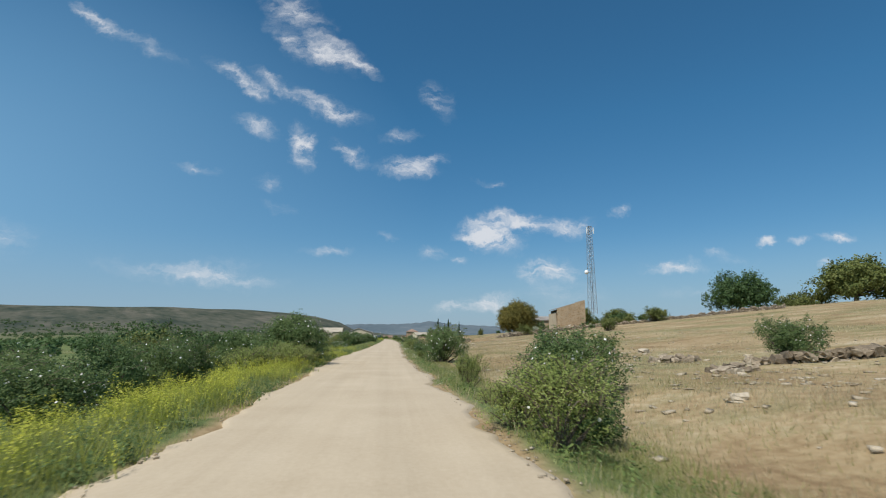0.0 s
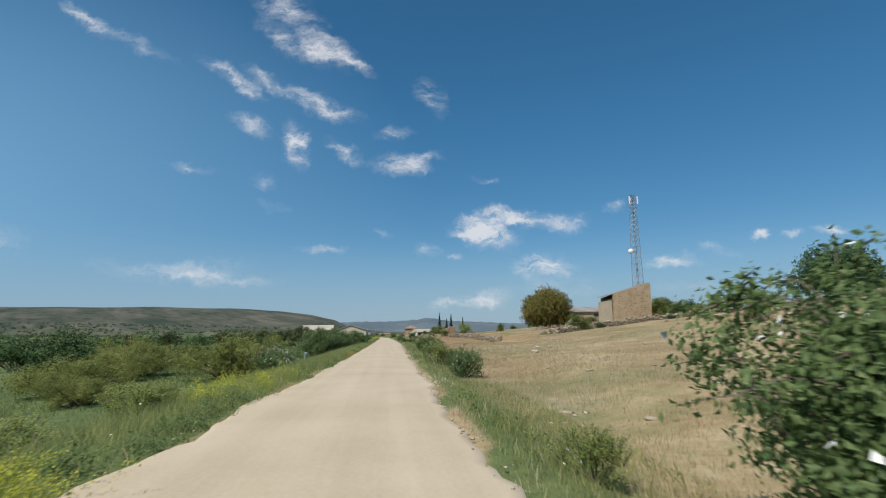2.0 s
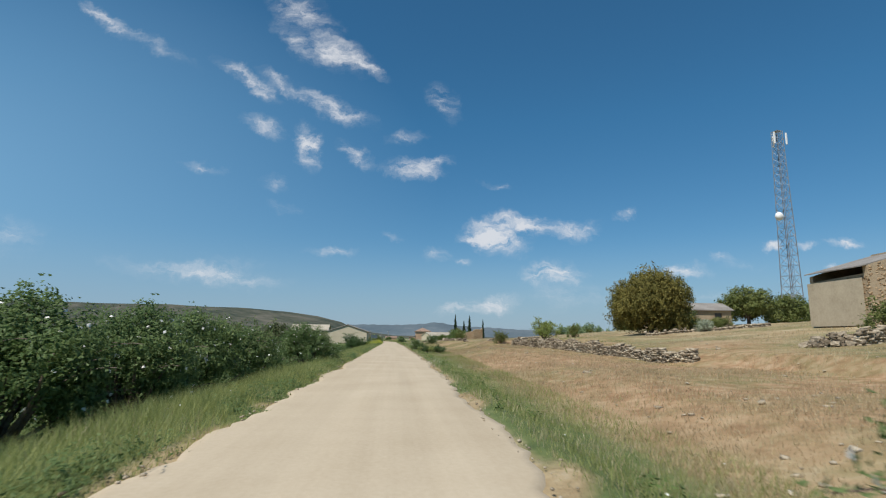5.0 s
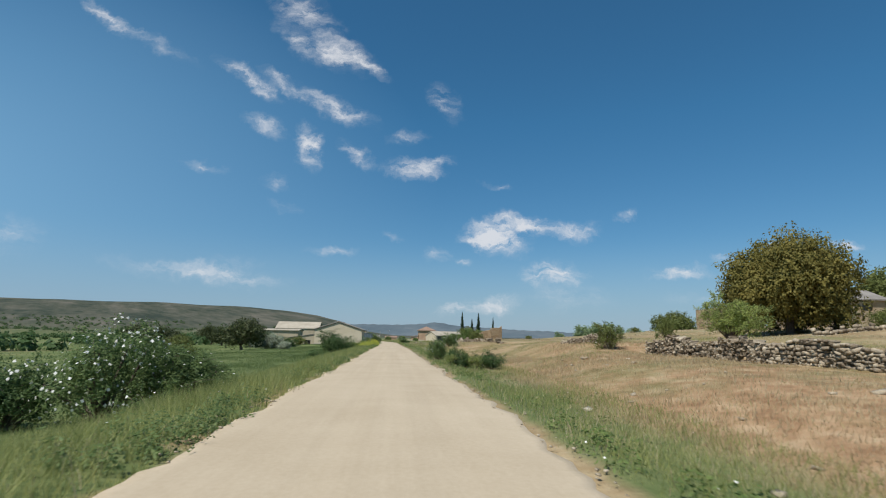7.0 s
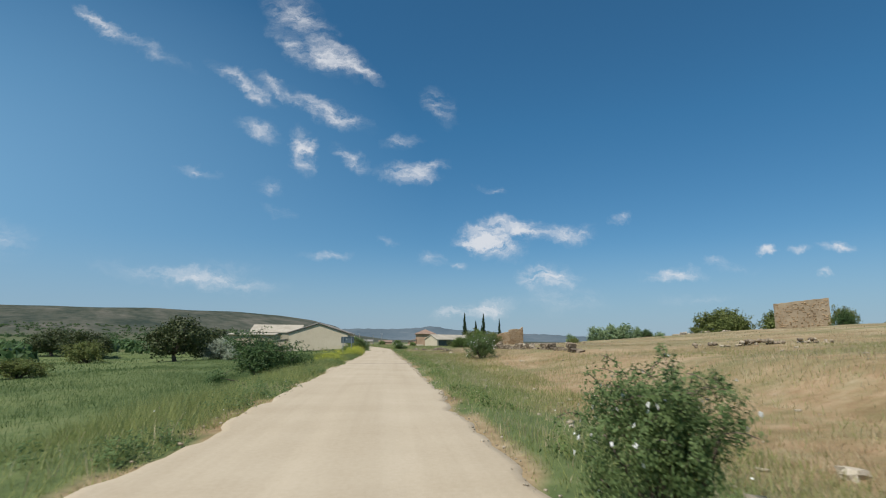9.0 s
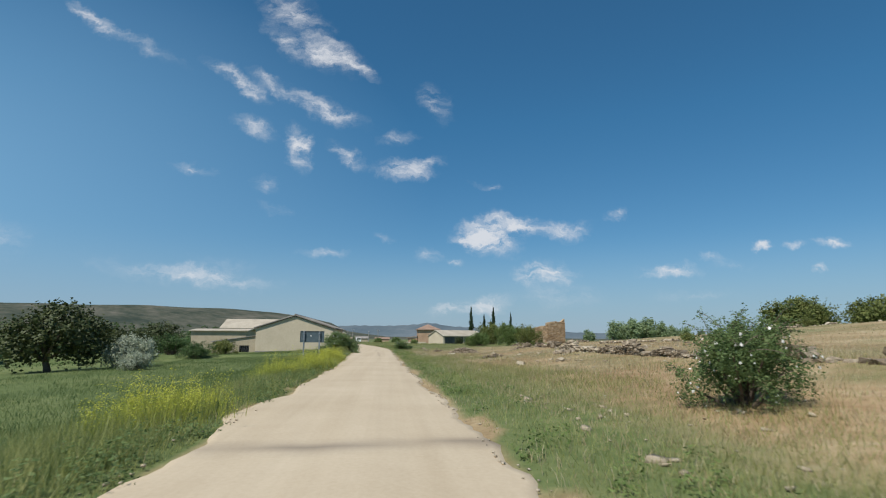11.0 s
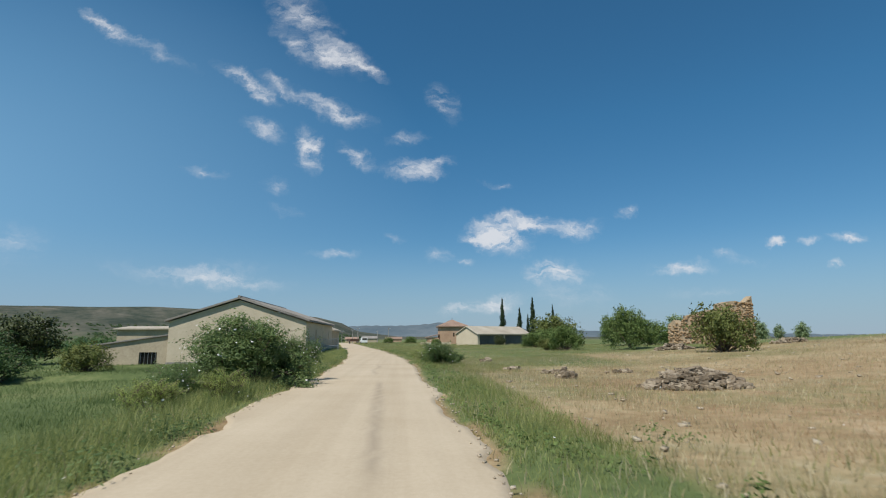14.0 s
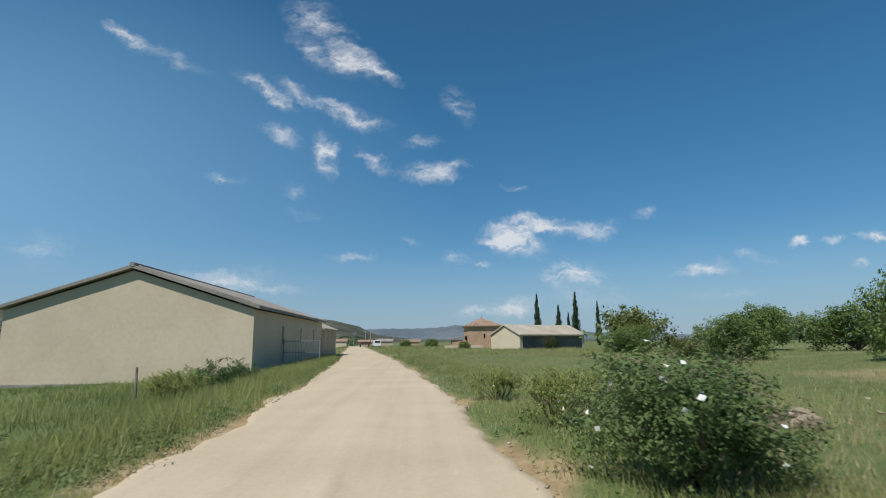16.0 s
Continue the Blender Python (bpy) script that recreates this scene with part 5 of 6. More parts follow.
# ---- buildings ----
def make_hall():
    """Long farm hall with a low gable to the south and a lean-to."""
    x0, x1, y0, y1, base = -22.8, -9.35, 279.5, 301.5, -1.7
    eave, ridge = 3.25, 5.55
    mid = (x0 + x1) / 2
    ob = thing("farm_hall", "cream rendered farm hall with shallow grey gable roof", "building")
    bm = bmesh.new()
    prism(bm, [(x0, y0, base), (x1, y0, base), (x1, y0, eave), (mid, y0, ridge - 0.12), (x0, y0, eave)], (0, 0.35, 0))
    part("gable_wall", bm, M_RENDER, ob, "plain cream rendered gable wall")
    bm = bmesh.new()
    prism(bm, [(x0, y1 - 0.35, base), (x1, y1 - 0.35, base), (x1, y1 - 0.35, eave), (mid, y1 - 0.35, ridge - 0.12), (x0, y1 - 0.35, eave)], (0, 0.35, 0))
    part("gable_wall", bm, M_RENDER, ob)
    bm = wall_with_openings(bmesh.new(), y1 - y0 - 0.7, 0.3, base, eave, [(6.2, 6.6, 1.3, 2.5), (12.0, 12.4, 1.3, 2.5), (17.4, 17.8, 1.3, 2.5)])
    bm.transform(Matrix.Translation((x1, y0 + 0.35, 0)) @ Matrix.Rotation(radians(90), 4, "Z"))
    part("side_wall", bm, M_RENDER, ob, "long side wall with narrow slit windows")
    bm = wall_with_openings(bmesh.new(), y1 - y0 - 0.7, 0.3, base, eave)
    bm.transform(Matrix.Translation((x0 + 0.3, y0 + 0.35, 0)) @ Matrix.Rotation(radians(90), 4, "Z"))
    part("side_wall", bm, M_RENDER, ob)
    for s in (6.2, 12.0, 17.4):
        bm = box(bmesh.new(), x1 - 0.22, x1 - 0.18, y0 + 0.35 + s, y0 + 0.75 + s, 1.3, 2.5)
        part("window_pane", bm, M_DARK, ob, "dark narrow window pane")
    over = 0.35
    for sign in (-1, 1):
        xe = x0 - over if sign < 0 else x1 + over
        drop = (ridge - eave) * over / (mid - x0)
        bm = prism(bmesh.new(), [(mid, y0 - 0.3, ridge), (xe, y0 - 0.3, eave - drop + 0.12), (xe, y0 - 0.3, eave - drop + 0.30), (mid, y0 - 0.3, ridge + 0.18)], (0, y1 - y0 + 0.6, 0))
        slope = part("roof_slope", bm, M_SHEET, ob, "grey fibre cement roof slope")
        for i in range(26):
            f = (i + 0.5) / 26
            a = Vector((mid + (xe - mid) * 0.01, y0 - 0.28 + f * (y1 - y0 + 0.56), ridge + 0.185))
            b = Vector((xe, a.y, eave - drop + 0.305))
            part("roof_rib", tube(bmesh.new(), a, b, 0.05, 0.05, 6), M_SHEET, slope)
    part("ridge_cap", tube(bmesh.new(), (mid, y0 - 0.32, ridge + 0.2), (mid, y1 + 0.32, ridge + 0.2), 0.14, 0.14, 8), M_SHEET, ob)
    part("plinth", box(bmesh.new(), x0 - 0.04, x1 + 0.04, y0 - 0.04, y0 + 0.05, base, -0.72), M_PLINTH, ob, "grey cement plinth")
    # lean-to
    lx = -30.2
    lean = thing("lean_to", "low tan lean-to with a barred window against the hall", "building")
    bm = bmesh.new()
    z0 = -2.0
    for a, b, lo, hi in ((lx, -25.6, None, None), (-23.9, x0, None, None)):
        prism(bm, [(a, y0 + 0.4, z0), (b, y0 + 0.4, z0), (b, y0 + 0.4, 0.85 + (b - lx) * 0.14), (a, y0 + 0.4, 0.85 + (a - lx) * 0.14)], (0, 0.3, 0))
    prism(bm, [(-25.6, y0 + 0.4, z0), (-23.9, y0 + 0.4, z0), (-23.9, y0 + 0.4, -1.15), (-25.6, y0 + 0.4, -1.15)], (0, 0.3, 0))
    prism(bm, [(-25.6, y0 + 0.4, 0.25), (-23.9, y0 + 0.4, 0.25), (-23.9, y0 + 0.4, 0.85 + (-23.9 - lx) * 0.14), (-25.6, y0 + 0.4, 0.85 + (-25.6 - lx) * 0.14)], (0, 0.3, 0))
    box(bm, lx, lx + 0.3, y0 + 0.7, y0 + 7, z0, 0.85)
    part("wall", bm, M_RENDER_D, lean)
    pane = part("window_pane", box(bmesh.new(), -25.6, -23.9, y0 + 0.6, y0 + 0.63, -1.15, 0.25), M_DARK, lean, "dark window opening")
    for i in range(5):
        sx = -25.45 + i * 0.35
        part("window_bar", tube(bmesh.new(), (sx, y0 + 0.45, -1.15), (sx, y0 + 0.45, 0.25), 0.02, 0.02, 6), M_STEEL, pane)
    part("roof", prism(bmesh.new(), [(lx - 0.25, y0 + 0.2, 0.83), (x0 - 0.02, y0 + 0.2, 0.87 + (x0 - lx) * 0.14), (x0 - 0.02, y0 + 0.2, 1.0 + (x0 - lx) * 0.14), (lx - 0.25, y0 + 0.2, 0.96)], (0, 7.0, 0)), M_SHEET, lean, "grey sheet roof")


make_hall()


def gable_house(name, label, x0, x1, y0, y1, base, eave, ridge, along, wall_m, roof_m, over=0.3, category="building", openings=()):
    """A plain house: four walls, two roof slopes; along says the ridge's axis."""
    ob = thing(name, label, category)
    if along == "y":
        mid = (x0 + x1) / 2
        for y in (y0, y1 - 0.3):
            part("gable_wall", prism(bmesh.new(), [(x0, y, base), (x1, y, base), (x1, y, eave), (mid, y, ridge), (x0, y, eave)], (0, 0.3, 0)), wall_m, ob)
        for x in (x0, x1 - 0.3):
            part("side_wall", box(bmesh.new(), x, x + 0.3, y0 + 0.3, y1 - 0.3, base, eave), wall_m, ob)
        for xe, s in ((x0 - over, -1), (x1 + over, 1)):
            part("roof_slope", prism(bmesh.new(), [(mid, y0 - over, ridge + 0.01), (xe, y0 - over, eave - 0.1), (xe, y0 - over, eave + 0.08), (mid, y0 - over, ridge + 0.2)], (0, y1 - y0 + 2 * over, 0)), roof_m, ob)
    else:
        mid = (y0 + y1) / 2
        for x in (x0, x1 - 0.3):
            part("gable_wall", prism(bmesh.new(), [(x, y0, base), (x, y1, base), (x, y1, eave), (x, mid, ridge), (x, y0, eave)], (0.3, 0, 0)), wall_m, ob)
        bm = wall_with_openings(bmesh.new(), x1 - x0 - 0.6, 0.3, base, eave, openings)
        bm.transform(Matrix.Translation((x0 + 0.3, y0, 0)))
        part("side_wall", bm, wall_m, ob)
        part("side_wall", box(bmesh.new(), x0 + 0.3, x1 - 0.3, y1 - 0.3, y1, base, eave), wall_m, ob)
        # Each opening is closed by a flat dark grey panel, set back.
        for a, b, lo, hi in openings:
            part("bay_door", box(bmesh.new(), x0 + 0.3 + a, x0 + 0.3 + b, y0 + 0.20, y0 + 0.26, lo, hi), M_INFILL, ob, "flat dark grey panel filling the opening")
        for ye in (y0 - over, y1 + over):
            part("roof_slope", prism(bmesh.new(), [(x0 - over, mid, ridge + 0.01), (x0 - over, ye, eave - 0.1), (x0 - over, ye, eave + 0.08), (x0 - over, mid, ridge + 0.2)], (x1 - x0 + 2 * over, 0, 0)), roof_m, ob)
    return ob


# pale-roofed barn behind the hall
gable_house("barn", "cream barn with pale sheet roof behind the farm hall", -46.5, -30.0, 339.5, 352.0, -2.2, 4.3, 6.9, "x", M_RENDER_D, M_SHEET_L)
gable_house("shed", "long low tan shed with a pale flat roof", -47.7, -34.5, 320.0, 330.0, -2.2, 3.3, 3.7, "x", M_RENDER_D, M_SHEET_L, 0.5)
gable_house("annex", "low cream annex with tiled roof past the hall", -15.5, -9.5, 302.6, 312.0, -0.5, 2.7, 3.9, "y", M_RENDER_D, M_SHEET_L)
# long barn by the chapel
long_barn = gable_house("long_barn", "long cream barn with dark grey bays and pale roof", 12.2, 27.6, 334.6, 342.0, -0.2, 2.35, 3.95, "x", M_RENDER, M_SHEET_L, 0.25, "building", [(0.3, 7.2, -0.15, 2.15), (7.5, 14.5, -0.15, 2.15)])


long_barn.matrix_basis = Matrix.Translation((16.7, 336.3, 0)) @ Matrix.Rotation(radians(31), 4, "Z") @ Matrix.Translation((-12.2, -334.6, 0))


def make_chapel():
    x0, x1, y0, y1, base, eave, top = 11.2, 18.4, 366.0, 375.0, -0.2, 4.8, 6.6
    ob = thing("chapel", "pink brick chapel with hipped clay tile roof", "building")
    bm = wall_with_openings(bmesh.new(), x1 - x0, 0.4, base, eave, [(3.4, 3.8, 2.0, 3.0)])
    bm.transform(Matrix.Translation((x0, y0, 0)))
    part("front_wall", bm, M_BRICK, ob)
    part("window_pane", box(bmesh.new(), x0 + 3.4, x0 + 3.8, y0 + 0.3, y0 + 0.33, 2.0, 3.0), M_DARK, ob)
    for x in (x0, x1 - 0.4):
        part("side_wall", box(bmesh.new(), x, x + 0.4, y0 + 0.4, y1 - 0.4, base, eave), M_BRICK, ob)
    part("back_wall", box(bmesh.new(), x0, x1, y1 - 0.4, y1, base, eave), M_BRICK, ob)
    o = 0.5
    c = [(x0 - o, y0 - o), (x1 + o, y0 - o), (x1 + o, y1 + o), (x0 - o, y1 + o)]
    apex = Vector(((x0 + x1) / 2, (y0 + y1) / 2, top))
    for i in range(4):
        a, b = c[i], c[(i + 1) % 4]
        bm = bmesh.new()
        vs = [bm.verts.new((*a, eave - 0.05)), bm.verts.new((*b, eave - 0.05)), bm.verts.new(apex)]
        lo = [bm.verts.new((*a, eave - 0.25)), bm.verts.new((*b, eave - 0.25))]
        bm.faces.new(vs)
        bm.faces.new((lo[0], lo[1], vs[1], vs[0]))
        slope = part("roof_slope", bm, M_TILE, ob, "hipped slope of clay tiles")
        for k in range(1, 10):
            f = k / 10
            foot = Vector((*a, eave - 0.03)).lerp(Vector((*b, eave - 0.03)), f)
            end = foot.lerp(apex, min(f, 1 - f) * 1.9)
            if (end - foot).length > 0.2:
                part("tile_row", tube(bmesh.new(), foot, end, 0.07, 0.07, 5), M_TILE, slope)
    part("cornice", box(bmesh.new(), x0 - 0.2, x1 + 0.2, y0 - 0.2, y1 + 0.2, eave - 0.24, eave - 0.07), M_RENDER_D, ob)
    part("finial", tube(bmesh.new(), apex, apex + Vector((0, 0, 0.7)), 0.10, 0.03, 6), M_STEEL, ob)
    porch = thing("porch", "low tiled porch beside the brick chapel", "building")
    part("wall", box(bmesh.new(), 7.9, 11.0, 368.0, 373.0, -0.2, 1.7), M_BRICK, porch)
    part("roof", prism(bmesh.new(), [(7.5, 367.7, 1.72), (11.15, 367.7, 2.5), (11.15, 367.7, 2.66), (7.5, 367.7, 1.88)], (0, 5.6, 0)), M_TILE, porch)
    yard = thing("yard_wall", "low white yard wall before the chapel", "wall")
    part("wall", box(bmesh.new(), 5.6, 13.2, 357.0, 357.3, -0.3, 0.55, 0.02), M_RENDER, yard)


make_chapel()

# long stone shed behind the oak
gable_house("stone_shed", "long low stone shed with weathered roof behind the oak", 50.0, 61.5, 184.0, 190.0, 2.0, 7.0, 8.3, "x", M_MORTAR, M_SHEET, 0.4, "building", [(8.0, 9.4, 5.6, 6.5)])


# ---- stones ----
def stone_variant(seed):
    rng = np.random.RandomState(seed)
    bm = bmesh.new()
    bmesh.ops.create_cube(bm, size=1.0)
    bmesh.ops.subdivide_edges(bm, edges=bm.edges, cuts=1, use_grid_fill=True)
    for v in bm.verts:
        v.co *= 0.5 / max(0.36, v.co.length) * 0.20 + 0.80
        v.co += Vector(rng.normal(0, 0.075, 3))
    me = bpy.data.meshes.new("stone")
    bmesh.ops.triangulate(bm, faces=bm.faces)
    bm.to_mesh(me)
    bm.free()
    return me


STONES = [stone_variant(40 + i) for i in range(7)]
STONE_V = []
STONE_F = []
for me in STONES:
    v = np.zeros(len(me.vertices) * 3)
    me.vertices.foreach_get("co", v)
    f = np.zeros(len(me.polygons) * 3, np.int32)
    me.polygons.foreach_get("vertices", f)
    STONE_V.append(v.reshape(-1, 3)), STONE_F.append(f.reshape(-1, 3))
for me in STONES:
    me.materials.append(M_STONE)


PEBBLE_V, PEBBLE_F = [], []
for k in range(8):
    bm = bmesh.new()
    bmesh.ops.create_cube(bm, size=1.0)
    rng = np.random.RandomState(140 + k)
    PEBBLE_V.append(np.array([tuple(v.co) for v in bm.verts]) * rng.uniform(0.55, 1.15, (8, 3)))
    PEBBLE_F.append(np.array([[f.verts[a].index for a in q] for f in bm.faces for q in ((0, 1, 2), (0, 2, 3))]))
    bm.free()


def joined_stones(name, mats, material, rng, shapes=(STONE_V, STONE_F)):
    vs, fs, n = [], [], 0
    for m in mats:
        k = rng.randint(len(shapes[0]))
        a = np.array(m)
        v = shapes[0][k] @ a[:3, :3].T + a[:3, 3]
        vs.append(v), fs.append(shapes[1][k] + n)
        n += len(v)
    me = np_mesh(name, np.concatenate(vs), np.concatenate(fs))
    me.materials.append(material)
    return me


def wall_stones(points, height, thick, size, seed, gaps=0.0, base=None):
    """Poses of the stones of a dry wall along a line of points; height(s) in metres by the length so far in parts."""
    rng = np.random.RandomState(seed)
    mats = []
    pts = [Vector((*p, 0)) for p in points]
    seg = [(b - a).length for a, b in zip(pts, pts[1:])]
    whole, run = sum(seg), 0.0
    for a, b, length in zip(pts, pts[1:], seg):
        way = (b - a).normalized()
        turn = math.degrees(math.atan2(way.y, way.x))
        z = 0.0
        while z < 3:
            course = size * rng.uniform(0.5, 0.95)
            s = rng.uniform(-0.5, 0) * size
            any_left = False
            while s < length:
                w = size * rng.uniform(0.5, 1.35)
                c = a + way * (s + w / 2)
                hmax = height((run + s) / whole) * (1 + 0.18 * math.sin(c.x * 3.1 + c.y * 2.3) + rng.normal(0, 0.05))
                if z + course * 0.5 < hmax and rng.rand() > gaps:
                    any_left = True
                    g = gz(c.x - way.y * 0 - 0.0, c.y) if base is None else base
                    g = min(gz(c.x, c.y), gz(c.x - 0.6, c.y)) if base is None else base
                    m = pose(c.x + rng.normal(0, 0.03), c.y + rng.normal(0, 0.03), g - 0.08 + z + course / 2, rng.normal(0, 10), rng.normal(0, 15), turn + rng.normal(0, 14))
                    mats.append(m @ Matrix.Diagonal((w * rng.uniform(0.85, 1.1), thick * rng.uniform(0.75, 1.15), course * rng.uniform(0.8, 1.15), 1)))
                s += w
            if not any_left:
                break
            z += course
        run += length
    return mats


def dry_wall(label, points, height, thick, size, seed, pieces=0, near=None, gaps=0.0):
    rng = np.random.RandomState(seed + 1)
    mats = wall_stones(points, height, thick, size, seed, gaps)
    ob = thing("dry_stone_wall", label, "stone wall", group="field walls")
    mats.sort(key=lambda m: abs(m.translation.y - near) if near is not None else 0)
    for m in mats[:pieces]:
        o = new("stone", STONES[rng.randint(len(STONES))])
        o.parent = ob
        o.matrix_basis = m
    if mats[pieces:]:
        o = new("small_stones", joined_stones("small_stones", mats[pieces:], M_STONE_J, rng))
        o.parent = ob
        tagged(o, kind="stuff")
    return ob


WALLS = "dry-laid field stone wall of tan and grey stones"
dry_wall(WALLS, [(17.8, 121.5), (16.6, 128.0), (15.7, 133.0), (14.5, 140.0), (13.6, 145.0), (12.9, 148.6)], lambda s: 0.95 - 0.1 * s, 0.45, 0.165, 61, 295, 145, 0.05)
dry_wall("collapsed dry stone wall of tan stones in dry grass", [(12.7, 153.0), (12.5, 157.0), (12.4, 161.0)], lambda s: 0.75 - 0.4 * s, 0.45, 0.155, 62, 200, 154, 0.08)
dry_wall("low dry stone wall climbing to the old barn", [(26.5, 119.6), (33.0, 121.5), (43.0, 123.0), (53.0, 123.2), (70, 121.0), (92, 117)], lambda s: 0.9 + 0.12 * math.sin(9 * s), 0.5, 0.25, 63)
dry_wall("broken dry stone wall on the grassy rise", [(20.5, 186.0), (24.6, 184.2), (27.5, 182.5)], lambda s: 0.38, 0.45, 0.22, 65, 0, None, 0.4)
dry_wall("weathered dry stone wall at the meadow's edge", [(11.7, 195.5), (11.35, 200.0), (11.1, 206.0), (11.2, 214.0)], lambda s: 0.42 + 0.24 * max(0.0, math.sin(15 * s + 0.4)), 0.42, 0.17, 66, 280, 202, 0.14)
dry_wall("broken dry stone wall with fallen stones", [(11.7, 216.2), (12.3, 220.5), (12.0, 223.6)], lambda s: 0.6 - 0.25 * s, 0.42, 0.19, 67, 200, 219, 0.14)
dry_wall("short broken dry stone wall in dry grass", [(12.9, 228.6), (13.3, 231.0), (14.3, 233.4)], lambda s: 0.6, 0.42, 0.19, 68, 150, 230, 0.12)
dry_wall("tumbled ledge of large tan slabs in the grass", [(13.0, 187.0), (12.4, 191.0), (11.8, 195.0)], lambda s: 0.45, 0.6, 0.42, 73, 60, 191, 0.15)
dry_wall("ruined stone footing on the grassy rise", [(24.0, 240.0), (27.5, 236.0), (30.0, 232.0)], lambda s: 0.5, 0.45, 0.22, 69, 0, None, 0.2)
dry_wall("dry stone wall on the far crest", [(64.0, 268.0), (74.0, 262.0), (84.0, 258.0)], lambda s: 0.9, 0.6, 0.5, 70)
dry_wall("low rough stone ledge on the dry slope", [(15.6, 20.0), (17.4, 19.4), (20.5, 19.0)], lambda s: 0.5, 0.7, 0.42, 71, 40, 20)
dry_wall("low terrace wall by the oak", [(36.0, 165.5), (44.0, 167.0), (53.0, 169.0), (60, 172)], lambda s: 0.6, 0.4, 0.4, 72)


def stone_pile(label, x, y, w, d, h, count, seed, size=0.3):
    rng = np.random.RandomState(seed)
    ob = thing("stone_pile", label, "stone pile", (x, y, gz(x, y)), "stone piles")
    for i in range(count):
        a, r = rng.uniform(0, 6.283), math.sqrt(rng.rand())
        px, py = 0.5 * w * r * math.cos(a), 0.5 * d * r * math.sin(a)
        s = size * rng.uniform(0.5, 1.25)
        pz = gz(x + px, y + py) - gz(x, y) + h * (1 - r * r) * rng.uniform(0.15, 1.0) + s * 0.15
        o = new("stone", STONES[rng.randint(len(STONES))])
        o.parent = ob
        o.matrix_basis = pose(px, py, pz, rng.uniform(-20, 20), rng.uniform(-20, 20), rng.uniform(0, 360)) @ Matrix.Diagonal((s * 1.3, s, s * 0.7, 1))
    return ob


PILE = "heap of tan and grey field stones in dry grass"
stone_pile(PILE, 8.6, 239.0, 3.2, 1.6, 0.55, 270, 81, 0.21)
stone_pile(PILE, 7.0, 215.4, 1.3, 1.0, 0.16, 30, 82, 0.17)
stone_pile(PILE, 6.1, 243.4, 0.7, 0.6, 0.35, 20, 83, 0.22)
stone_pile(PILE, 10.4, 211.0, 1.4, 1.0, 0.2, 24, 84, 0.2)
stone_pile(PILE, 6.4, 245.8, 1.0, 0.7, 0.14, 16, 86, 0.2)
stone_pile(PILE, 5.3, 248.6, 0.8, 0.6, 0.12, 12, 87, 0.2)
stone_pile(PILE, 9.2, 246.0, 1.1, 0.7, 0.12, 16, 88, 0.18)
stone_pile(PILE, 13.9, 234.8, 2.6, 1.6, 0.5, 110, 97, 0.22)
stone_pile(PILE, 5.7, 257.5, 1.0, 0.8, 0.22, 20, 98, 0.22)
stone_pile(PILE, 17.8, 281.5, 1.6, 1.0, 0.6, 30, 89, 0.3)
stone_pile(PILE, 26.0, 120.4, 4.2, 1.4, 0.7, 80, 90, 0.36)
stone_pile(PILE, 12.2, 18.6, 1.6, 0.9, 0.2, 16, 91, 0.30)
stone_pile(PILE, 13.0, 24.0, 2.2, 1.6, 0.15, 22, 92, 0.34)
stone_pile(PILE, 15.6, 20.5, 2.6, 1.4, 0.15, 18, 93, 0.4)


def boulder(x, y, s, turn, flat=0.7):
    o = new("boulder", STONES[int(s * 100 + turn) % len(STONES)])
    o.material_slots[0].link = "OBJECT"
    o.material_slots[0].material = M_STONE_P
    o.matrix_basis = pose(x, y, gz(x, y) + s * flat * 0.22, 6, -8, turn) @ Matrix.Diagonal((s * 1.3, s, s * flat, 1))
    return tagged(o, "pale weathered boulder lying in the dry grass", "rock", "boulders")


for i, (bx, by, bs) in enumerate(((5.65, 226.0, 0.46), (8.3, 205.7, 0.4), (12.0, 207.5, 0.35), (6.6, 206.4, 0.35), (16.5, 216.0, 0.5), (8.2, 12.2, 0.4), (12.0, 18.0, 0.5), (9.5, 21.0, 0.35), (15.0, 31.0, 0.5), (10.4, 75.0, 0.5), (12.6, 82.0, 0.5), (7.4, 70.0, 0.35), (6.2, 158.5, 0.3))):
    boulder(bx, by, bs * 0.85, i * 47.0, 0.55 + 0.06 * (i % 5))


